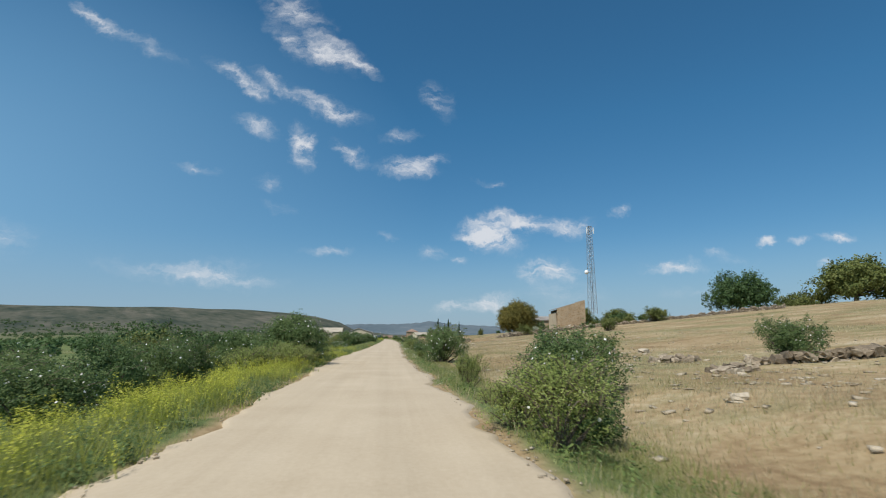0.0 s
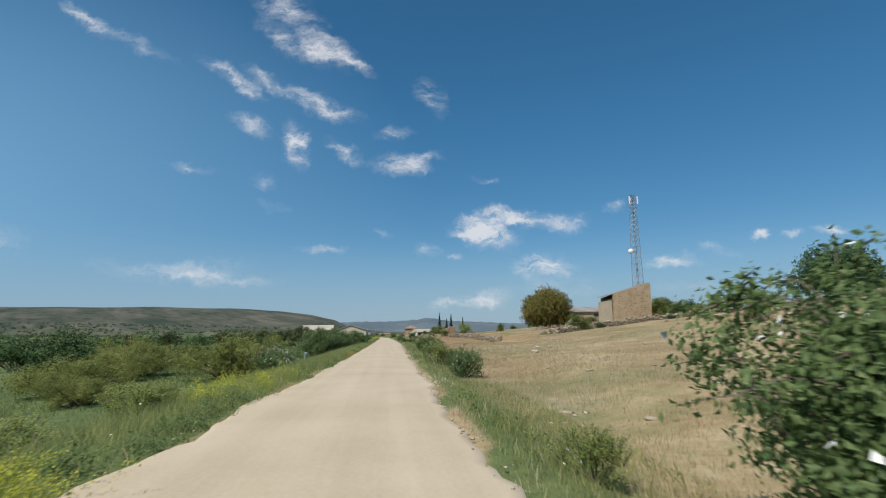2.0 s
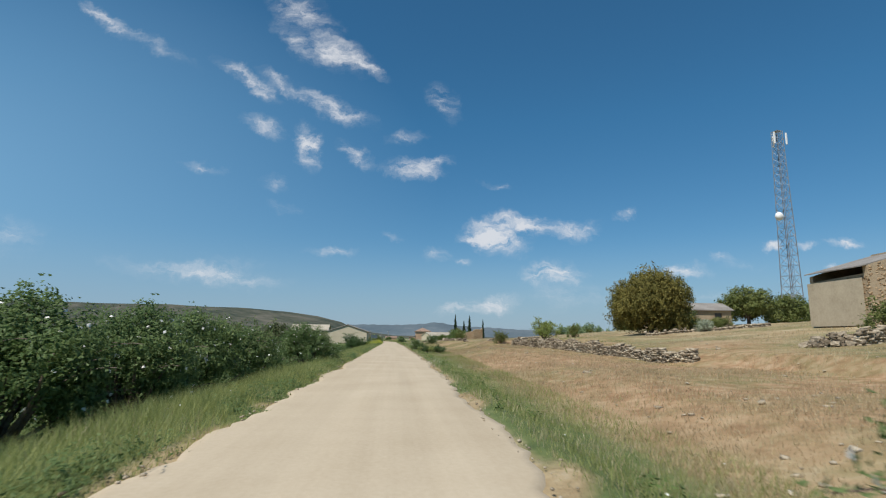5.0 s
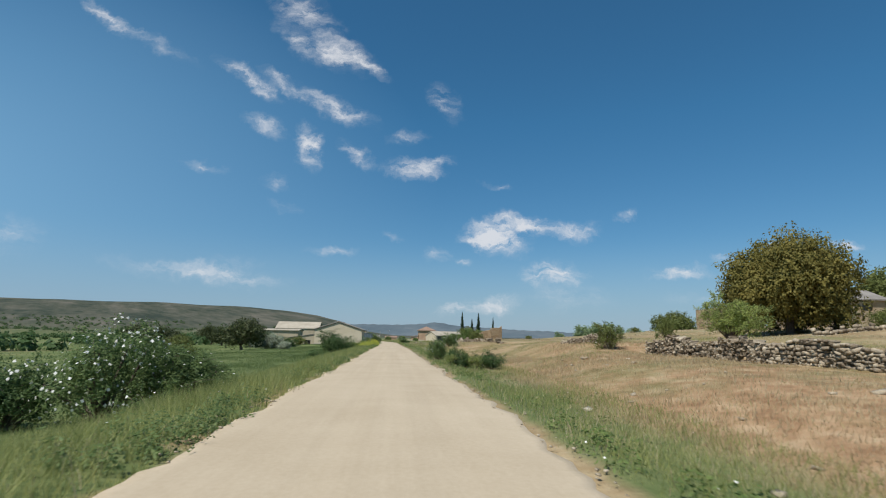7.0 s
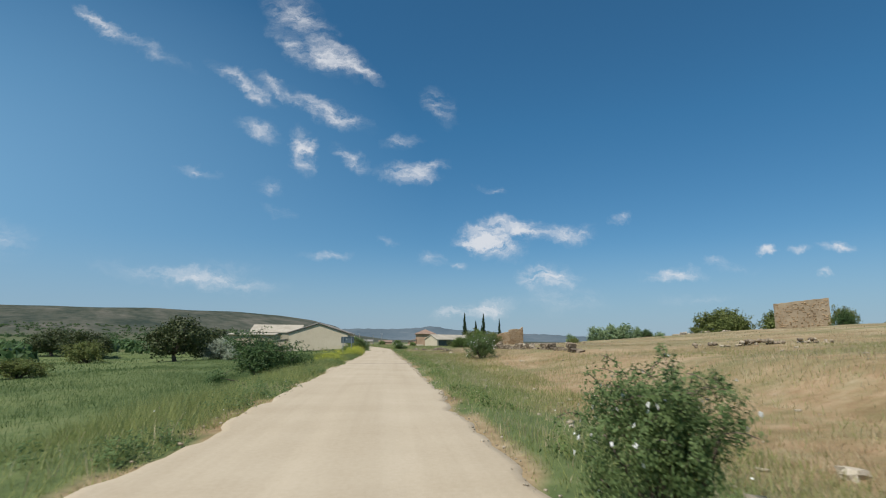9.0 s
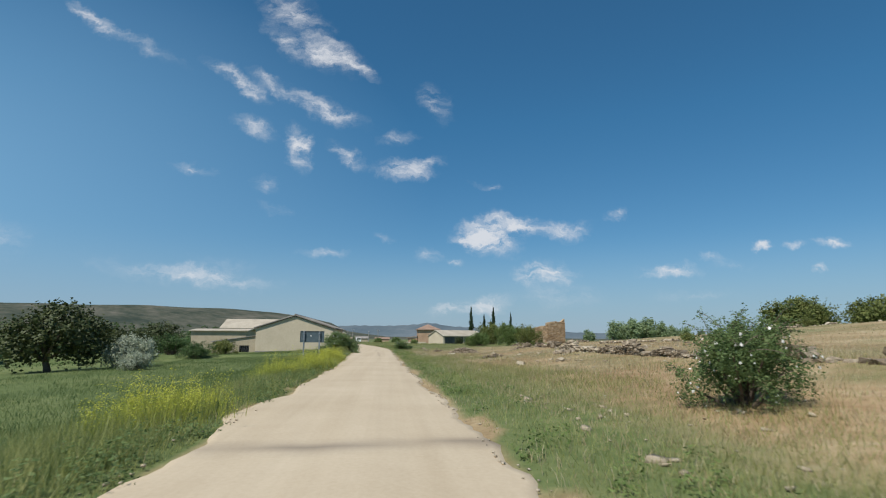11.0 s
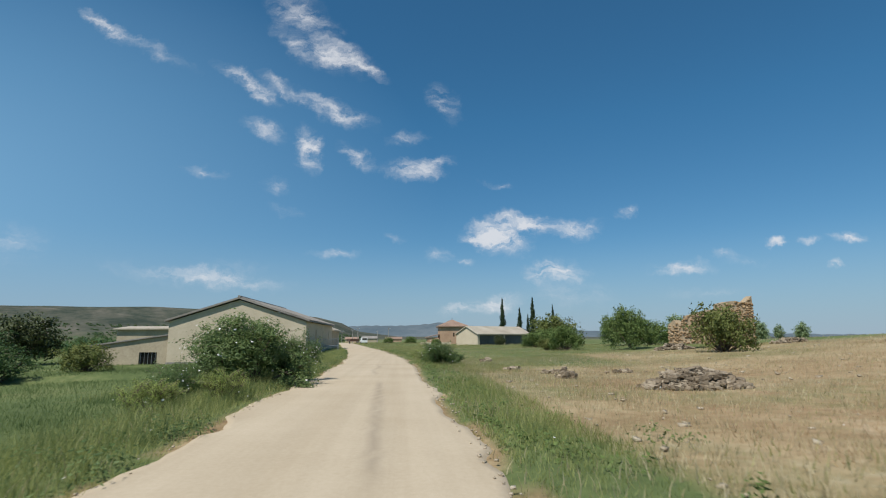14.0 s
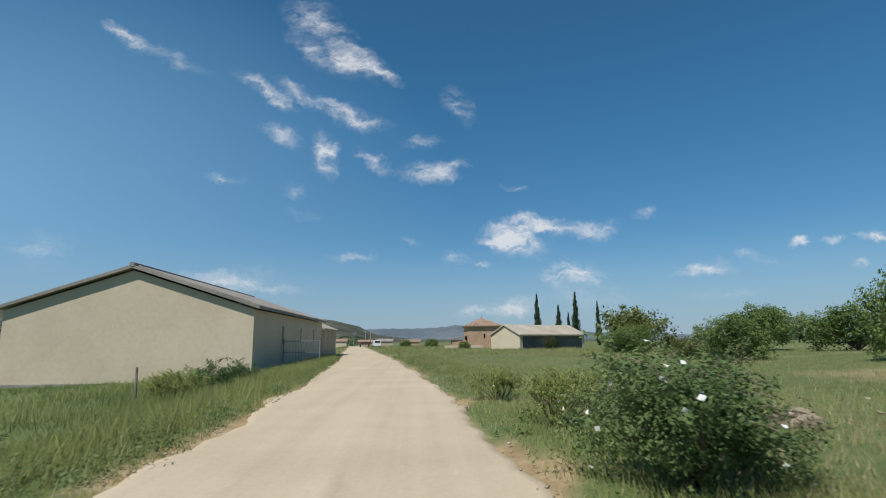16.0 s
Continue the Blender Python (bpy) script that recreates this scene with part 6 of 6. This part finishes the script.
def field_stones():
    rng = np.random.RandomState(95)
    mats = []
    for _ in range(3800):
        y = rng.uniform(-2, 262)
        x = road_right(y) + 2.0 + 26 * rng.rand() ** 1.7
        rocky = waves(np.array(x), np.array(y), 14, 96)
        if rocky + rng.normal(0, 0.4) < 0.15 or 100 < y < 180 and rng.rand() < 0.4:
            continue
        s = rng.uniform(0.03, 0.13) * (1 + 1.2 * (rng.rand() < 0.08))
        mats.append(pose(x, y, gz(x, y) + 0.02, rng.uniform(-15, 15), rng.uniform(-15, 15), rng.uniform(0, 360)) @ Matrix.Diagonal((s * 1.4, s, s * 0.55, 1)))
    for ox, oy, sx, sy, n in ((15.0, 90.0, 5.0, 7.0, 330), (12.0, 29.0, 4.0, 4.5, 190), (13.0, 13.0, 4.0, 4.0, 190), (10.5, 213.0, 3.0, 4.0, 120), (20.0, 60.0, 8.0, 9.0, 120)):
        for _ in range(n):
            x, y = rng.normal(ox, sx), rng.normal(oy, sy)
            if x < road_right(y) + 2.4:
                continue
            s = rng.uniform(0.05, 0.20) * (0.6 + 0.8 * rng.rand() ** 3)
            mats.append(pose(x, y, gz(x, y) + 0.015, rng.uniform(-9, 9), rng.uniform(-9, 9), rng.uniform(0, 360)) @ Matrix.Diagonal((s * 1.5, s * 1.1, s * 0.5, 1)))
    for ox, oy, sx, sy, n in ((13.0, 89.0, 3.6, 5.0, 170), (9.5, 30.0, 2.6, 4.0, 60), (11.0, 16.0, 2.6, 3.0, 40), (11.0, 214.0, 3.0, 4.0, 25)):
        for _ in range(n):
            x, y = rng.normal(ox, sx), rng.normal(oy, sy)
            if x < road_right(y) + 3.6:
                continue
            s = rng.uniform(0.10, 0.28)
            mats.append(pose(x, y, gz(x, y) + 0.005, rng.uniform(-4, 4), rng.uniform(-4, 4), rng.uniform(0, 360)) @ Matrix.Diagonal((s * 1.1, s * 1.5, rng.uniform(0.014, 0.034), 1)))
    for _ in range(2600):
        y = rng.uniform(-2, 300)
        x = road_right(y) + abs(rng.normal(0, 0.22)) - 0.1 if rng.rand() < 0.65 else road_left(y) - abs(rng.normal(0, 0.2)) + 0.1
        s = rng.uniform(0.012, 0.06) * rng.uniform(0.5, 1.0)
        mats.append(pose(x, y, 0.0, 0, 0, rng.uniform(0, 360)) @ Matrix.Diagonal((s * 1.3, s, s * 0.7, 1)))
    me = joined_stones("field_stones", mats, M_STONE_P, rng, (PEBBLE_V, PEBBLE_F))
    tagged(new("field_stones", me), "small pale stones strewn over the dry field", "stones", kind="stuff")


field_stones()


# ---- ruins of rough stone ----
def masonry(name, label, corners, tops, thick, size, seed, material, base_z, category="ruin", roof=None, proud=1.0, bare=0.16, ragged=0.10):
    """Rough masonry walls between corners; tops gives each wall's height at its start and end; mortar core with stones proud of it."""
    rng = np.random.RandomState(seed)
    ob = thing(name, label, category)
    for i, ((a, b), (h0, h1)) in enumerate(zip(zip(corners, corners[1:]), tops)):
        a, b = Vector((*a, 0)), Vector((*b, 0))
        way = (b - a).normalized()
        side = Vector((-way.y, way.x, 0))
        length = (b - a).length
        n = max(3, int(length / 0.7))
        low, up = [], []
        for k in range(n + 1):
            f = k / n
            p = a + way * (length * f)
            low.append(p + Vector((0, 0, base_z)))
            up.append(p + Vector((0, 0, base_z + h0 + (h1 - h0) * f + (rng.normal(0, ragged) if roof is None else 0))))
        bm = bmesh.new()
        prism(bm, low + up[::-1], side * thick)
        core = part("wall_core", bm, M_MORTAR, ob, "earth mortar wall")
        mats = []
        z = 0.0
        while z < max(h0, h1):
            course = size * rng.uniform(0.55, 1.0)
            s = rng.uniform(-0.4, 0) * size
            while s < length:
                w = size * rng.uniform(0.5, 1.25)
                f = min(1, max(0, (s + w / 2) / length))
                if z + course < h0 + (h1 - h0) * f and 0 < s + w / 2 < length and rng.rand() > bare:
                    c = a + way * (s + w / 2)
                    turn = math.degrees(math.atan2(way.y, way.x))
                    mats.append(Matrix.Translation(c + side * (0.02 - 0.03 * rng.rand()) + Vector((0, 0, base_z + z + course / 2 + rng.normal(0, 0.22) * course))) @ pose(0, 0, 0, rng.normal(0, 8), rng.normal(0, 14), turn) @ Matrix.Diagonal((w * 0.98, (0.16 + 0.12 * rng.rand()) * proud, course * rng.uniform(0.7, 1.05), 1)))
                s += w
            z += course
        o = new("masonry_facing", joined_stones("masonry_facing", mats, material, rng, (PEBBLE_V, PEBBLE_F)))
        o.parent = ob
        tagged(o, "rough tan facing stones", kind="stuff")
    return ob


# old barn with a single-pitch roof
barn = masonry("old_barn", "old tan stone barn with single-pitch roof on the slope", [(43.1, 135.7), (50.4, 135.1), (51.0, 142.7), (43.7, 143.3), (43.1, 135.7)], [(5.9, 8.1), (8.1, 8.1), (8.1, 5.6), (5.0, 5.2)], 0.5, 0.26, 51, M_RUIN, 2.6, "building", True, 0.2, 0.5)
bm = prism(bmesh.new(), [(42.55, 135.75, 8.36), (50.2, 135.5, 10.55), (50.2, 135.5, 10.63), (42.55, 135.75, 8.46)], (0.6, 7.6, 0))
part("roof", bm, M_SHEET, barn, "weathered grey-brown roof covering")
part("plaster", box(bmesh.new(), 42.93, 43.0, 136.2, 142.8, 3.0, 7.4), M_RENDER_D, barn, "smooth ochre plaster on the side wall")
masonry("ruined_house", "roofless tan stone ruin on the crest", [(74.5, 248.5), (85.0, 247.5), (85.6, 256.0)], [(5.3, 6.5), (6.5, 2.0)], 0.6, 0.4, 52, M_RUIN, 4.0, "ruin", None, 0.4, 0.66, 0.06)
masonry("ruined_tower", "crumbling orange-tan stone ruin near the village", [(22.7, 267.5), (23.3, 265.8), (25.8, 265.0), (28.8, 265.2), (29.2, 272.0)], [(1.5, 2.1), (2.2, 3.0), (3.1, 3.6), (3.3, 1.6)], 0.7, 0.24, 53, M_RUIN, 1.0, "ruin", None, 0.7, 0.26, 0.2)
stone_pile("rubble of tan stones below the ruin", 21.6, 264.8, 3.0, 2.0, 0.5, 90, 94, 0.26)
stone_pile("rubble of tan stones beside the ruin", 31.0, 264.4, 3.0, 1.6, 0.35, 50, 96, 0.28)


# ---- radio mast ----
def make_mast():
    x, y, low, high = 69.1, 178.0, 9.0, 39.6
    ob = thing("radio_mast", "tall galvanised steel lattice mast with antennas", "mast", (x, y, low), turn=12)
    h = high - low

    def half(z):
        return 1.12 + (0.62 - 1.12) * z / h

    corners = [(-1, -1), (1, -1), (1, 1), (-1, 1)]
    for cx, cy in corners:
        part("leg", tube(bmesh.new(), (cx * half(0), cy * half(0), 0), (cx * half(h), cy * half(h), h), 0.085, 0.06, 6), M_STEEL, ob)
    levels, z = [0.0], 0.0
    while z < h - 1.2:
        z += half(z) * 1.75
        levels.append(min(z, h))
    for a, b in zip(levels, levels[1:]):
        for i in range(4):
            p, q = corners[i], corners[(i + 1) % 4]
            part("brace", tube(bmesh.new(), (p[0] * half(a), p[1] * half(a), a), (q[0] * half(b), q[1] * half(b), b), 0.03, 0.03, 4), M_STEEL, ob)
            part("brace", tube(bmesh.new(), (q[0] * half(a), q[1] * half(a), a), (p[0] * half(b), p[1] * half(b), b), 0.03, 0.03, 4), M_STEEL, ob)
            part("strut", tube(bmesh.new(), (p[0] * half(b), p[1] * half(b), b), (q[0] * half(b), q[1] * half(b), b), 0.03, 0.03, 4), M_STEEL, ob)
    for lx in (-0.2, 0.2):
        part("ladder_rail", tube(bmesh.new(), (lx, -half(h), 0), (lx, -half(h), h), 0.03, 0.03, 4), M_STEEL, ob)
    part("platform", box(bmesh.new(), -0.62, 0.62, -0.62, 0.62, h - 0.1, h - 0.02, 0.02), M_STEEL, ob)
    for ax, ay in ((-1.35, -0.6), (1.1, -0.9), (0.4, 1.2)):
        arm = part("antenna_arm", tube(bmesh.new(), (ax * 0.4, ay * 0.4, h - 1.6), (ax, ay, h - 1.6), 0.05, 0.05, 5), M_STEEL, ob)
        part("antenna_panel", box(bmesh.new(), ax - 0.16, ax + 0.16, ay - 0.10, ay + 0.10, h - 2.7, h - 0.5, 0.03), M_WHITE, arm, "white panel antenna")
    bm = bmesh.new()
    bmesh.ops.create_uvsphere(bm, u_segments=20, v_segments=12, radius=0.75, matrix=Matrix.Translation((-2.35, -0.9, 14.2)) @ Matrix.Diagonal((1, 0.8, 1, 1)))
    dish = part("dish", bm, M_WHITE, ob, "round white microwave dish", True)
    part("dish_arm", tube(bmesh.new(), (-0.9, -0.8, 14.2), (-2.0, -0.9, 14.2), 0.06, 0.06, 6), M_STEEL, dish)


make_mast()


# ---- roadside objects ----
def make_sign():
    x0, x1, y, low, high = -5.28, -3.80, 216.2, 1.30, 1.98
    ob = thing("road_sign", "back of a grey metal road sign on two posts", "sign")
    bm = box(bmesh.new(), x0, x1, y, y + 0.04, low, high, 0.012)
    part("panel", bm, M_SIGN, ob, "dull grey-blue sign back")
    part("rim", box(bmesh.new(), x0 - 0.01, x1 + 0.01, y - 0.03, y + 0.05, high, high + 0.02), M_SIGN, ob)
    part("rim", box(bmesh.new(), x0 - 0.01, x1 + 0.01, y - 0.03, y + 0.05, low - 0.02, low), M_SIGN, ob)
    for x in (x0 - 0.012, x1 - 0.008):
        part("rim", box(bmesh.new(), x, x + 0.02, y - 0.03, y + 0.05, low, high), M_SIGN, ob)
    for px in (x0 + 0.24, x1 - 0.27):
        post = part("post", box(bmesh.new(), px - 0.045, px + 0.045, y - 0.10, y - 0.02, gz(px, y) - 0.3, high + 0.01, 0.008), M_STEEL, ob, "galvanised square post")
        for z in (low + 0.15, high - 0.15):
            part("clamp", box(bmesh.new(), px - 0.08, px + 0.08, y - 0.115, y - 0.01, z - 0.025, z + 0.025, 0.004), M_STEEL, post)
    bm = bmesh.new()
    bmesh.ops.create_cone(bm, cap_ends=True, segments=14, radius1=0.04, radius2=0.04, depth=0.006, matrix=Matrix.Translation((-4.62, y - 0.004, 1.70)) @ Matrix.Rotation(radians(90), 4, "X"))
    part("sticker", bm, M_WHITE, ob, "small round white sticker")


make_sign()

marker = thing("marker_post", "weathered teal marker post leaning in the grass", "post", (-6.2, 77.7, gz(-6.2, 77.7) - 0.1))
marker.matrix_basis = marker.matrix_basis @ pose(0, 0, 0, 0, 6, 0)
part("post", tube(bmesh.new(), (0, 0, 0), (0, 0, 0.95), 0.10, 0.10, 12), M_TEAL, marker)
part("cap", tube(bmesh.new(), (0, 0, 0.95), (0, 0, 0.98), 0.103, 0.08, 12), M_WHITE, marker, "worn pale top")

for i, (fx, fy) in enumerate(((-9.0, 266.5),)):
    fp = thing("fence_post", "thin grey wooden fence post in tall grass", "post", (fx, fy, gz(fx, fy) - 0.1), "fence posts")
    part("post", tube(bmesh.new(), (0, 0, 0), (0.03 * (i - 1), 0, 1.25), 0.045, 0.035, 7), M_WOOD, fp)


def make_gate(x, y):
    ob = thing("metal_gate", "grey metal mesh gate beside the hall", "gate", (x, y, gz(x, y)))
    for px in (0, 2.4):
        part("post", tube(bmesh.new(), (px, 0, -0.2), (px, 0, 2.0), 0.05, 0.05, 8), M_STEEL, ob)
    for z in (0.3, 1.1, 1.85):
        part("rail", tube(bmesh.new(), (0, 0, z), (2.4, 0, z), 0.025, 0.025, 6), M_STEEL, ob)
    for k in range(1, 12):
        part("bar", tube(bmesh.new(), (k * 0.2, 0, 0.3), (k * 0.2, 0, 1.85), 0.012, 0.012, 5), M_STEEL, ob)


make_gate(-9.2, 286.0)


def pole(x, y, h):
    ob = thing("utility_pole", "grey concrete utility pole by the village road", "pole", (x, y, gz(x, y) - 0.2), "utility poles")
    part("shaft", tube(bmesh.new(), (0, 0, 0), (0, 0, h), 0.16, 0.09, 8), M_PLINTH, ob)
    arm = part("crossarm", box(bmesh.new(), -0.6, 0.6, -0.05, 0.05, h - 0.5, h - 0.38), M_STEEL, ob)
    for k in (-0.5, 0, 0.5):
        part("insulator", tube(bmesh.new(), (k, 0, h - 0.38), (k, 0, h - 0.2), 0.05, 0.03, 6), M_WHITE, arm)


pole(-3.3, 420.0, 5.8)
pole(-14.3, 420.0, 5.8)
pole(-19.0, 455.0, 6.0)
pole(-25.0, 470.0, 5.8)
pole(-8.5, 455.0, 5.5)


def village_house(x, y, w, d, h, wall_m, roof_m, label):
    gable_house("house", label, x, x + w, y, y + d, -2.0, h, h + 0.9, "x", wall_m, roof_m, 0.3, "house")


village_house(-34, 470, 6, 6, 1.7, M_RENDER, M_TILE, "cream village house with clay tile roof far down the road")
village_house(-16.5, 476, 7, 6, 1.6, M_RENDER_D, M_SHEET, "small tan village house with grey roof far off")
village_house(-25, 486, 6, 7, 1.3, M_RENDER_D, M_TILE, "ochre village house with clay tile roof far off")
village_house(-6, 492, 8, 7, 1.3, M_BRICK, M_TILE, "brick village house with clay tile roof far off")


def parked_trailer(x, y):
    z = gz(x, y)
    ob = thing("farm_trailer", "rusty brown farm trailer parked by the far road", "trailer", (x, y, z), turn=18)
    part("bed", box(bmesh.new(), -1.4, 1.4, -2.4, 2.4, 0.75, 0.9, 0.02), M_RED, ob)
    for sx in (-1.4, 1.34):
        part("side_board", box(bmesh.new(), sx, sx + 0.06, -2.4, 2.4, 0.9, 1.6), M_RED, ob)
    for sy in (-2.4, 2.34):
        part("end_board", box(bmesh.new(), -1.34, 1.34, sy, sy + 0.06, 0.9, 1.6), M_RED, ob)
    for sx in (-1.2, 1.2):
        w = part("wheel", tube(bmesh.new(), (sx - 0.12, -0.6, 0.42), (sx + 0.12, -0.6, 0.42), 0.42, 0.42, 16), M_RUBBER, ob)
        part("rim", tube(bmesh.new(), (sx - 0.14, -0.6, 0.42), (sx + 0.14, -0.6, 0.42), 0.2, 0.2, 12), M_STEEL, w)


parked_trailer(-14.6, 402.0)


def parked_van(x, y):
    z = gz(x, y)
    ob = thing("van", "white van parked far down the village road", "van", (x, y, z), turn=10)
    bm = prism(bmesh.new(), [(-0.9, -2.2, 0.4), (-0.9, 2.2, 0.4), (-0.9, 2.2, 1.0), (-0.9, 1.5, 1.2), (-0.9, 0.9, 1.9), (-0.9, -2.2, 1.9)], (1.8, 0, 0))
    body = part("body", bm, M_WHITE, ob)
    part("rear_window", box(bmesh.new(), -0.7, 0.7, -2.23, -2.205, 1.2, 1.7), M_DARK, ob)
    part("side_window", box(bmesh.new(), -0.93, -0.905, 0.2, 1.1, 1.2, 1.65), M_DARK, ob)
    for sx in (-0.85, 0.85):
        for sy in (-1.4, 1.4):
            w = part("wheel", tube(bmesh.new(), (sx - 0.1, sy, 0.33), (sx + 0.1, sy, 0.33), 0.33, 0.33, 14), M_RUBBER, ob)
            part("rim", tube(bmesh.new(), (sx - 0.12, sy, 0.33), (sx + 0.12, sy, 0.33), 0.19, 0.19, 12), M_STEEL, w)


parked_van(-10.8, 398.0)
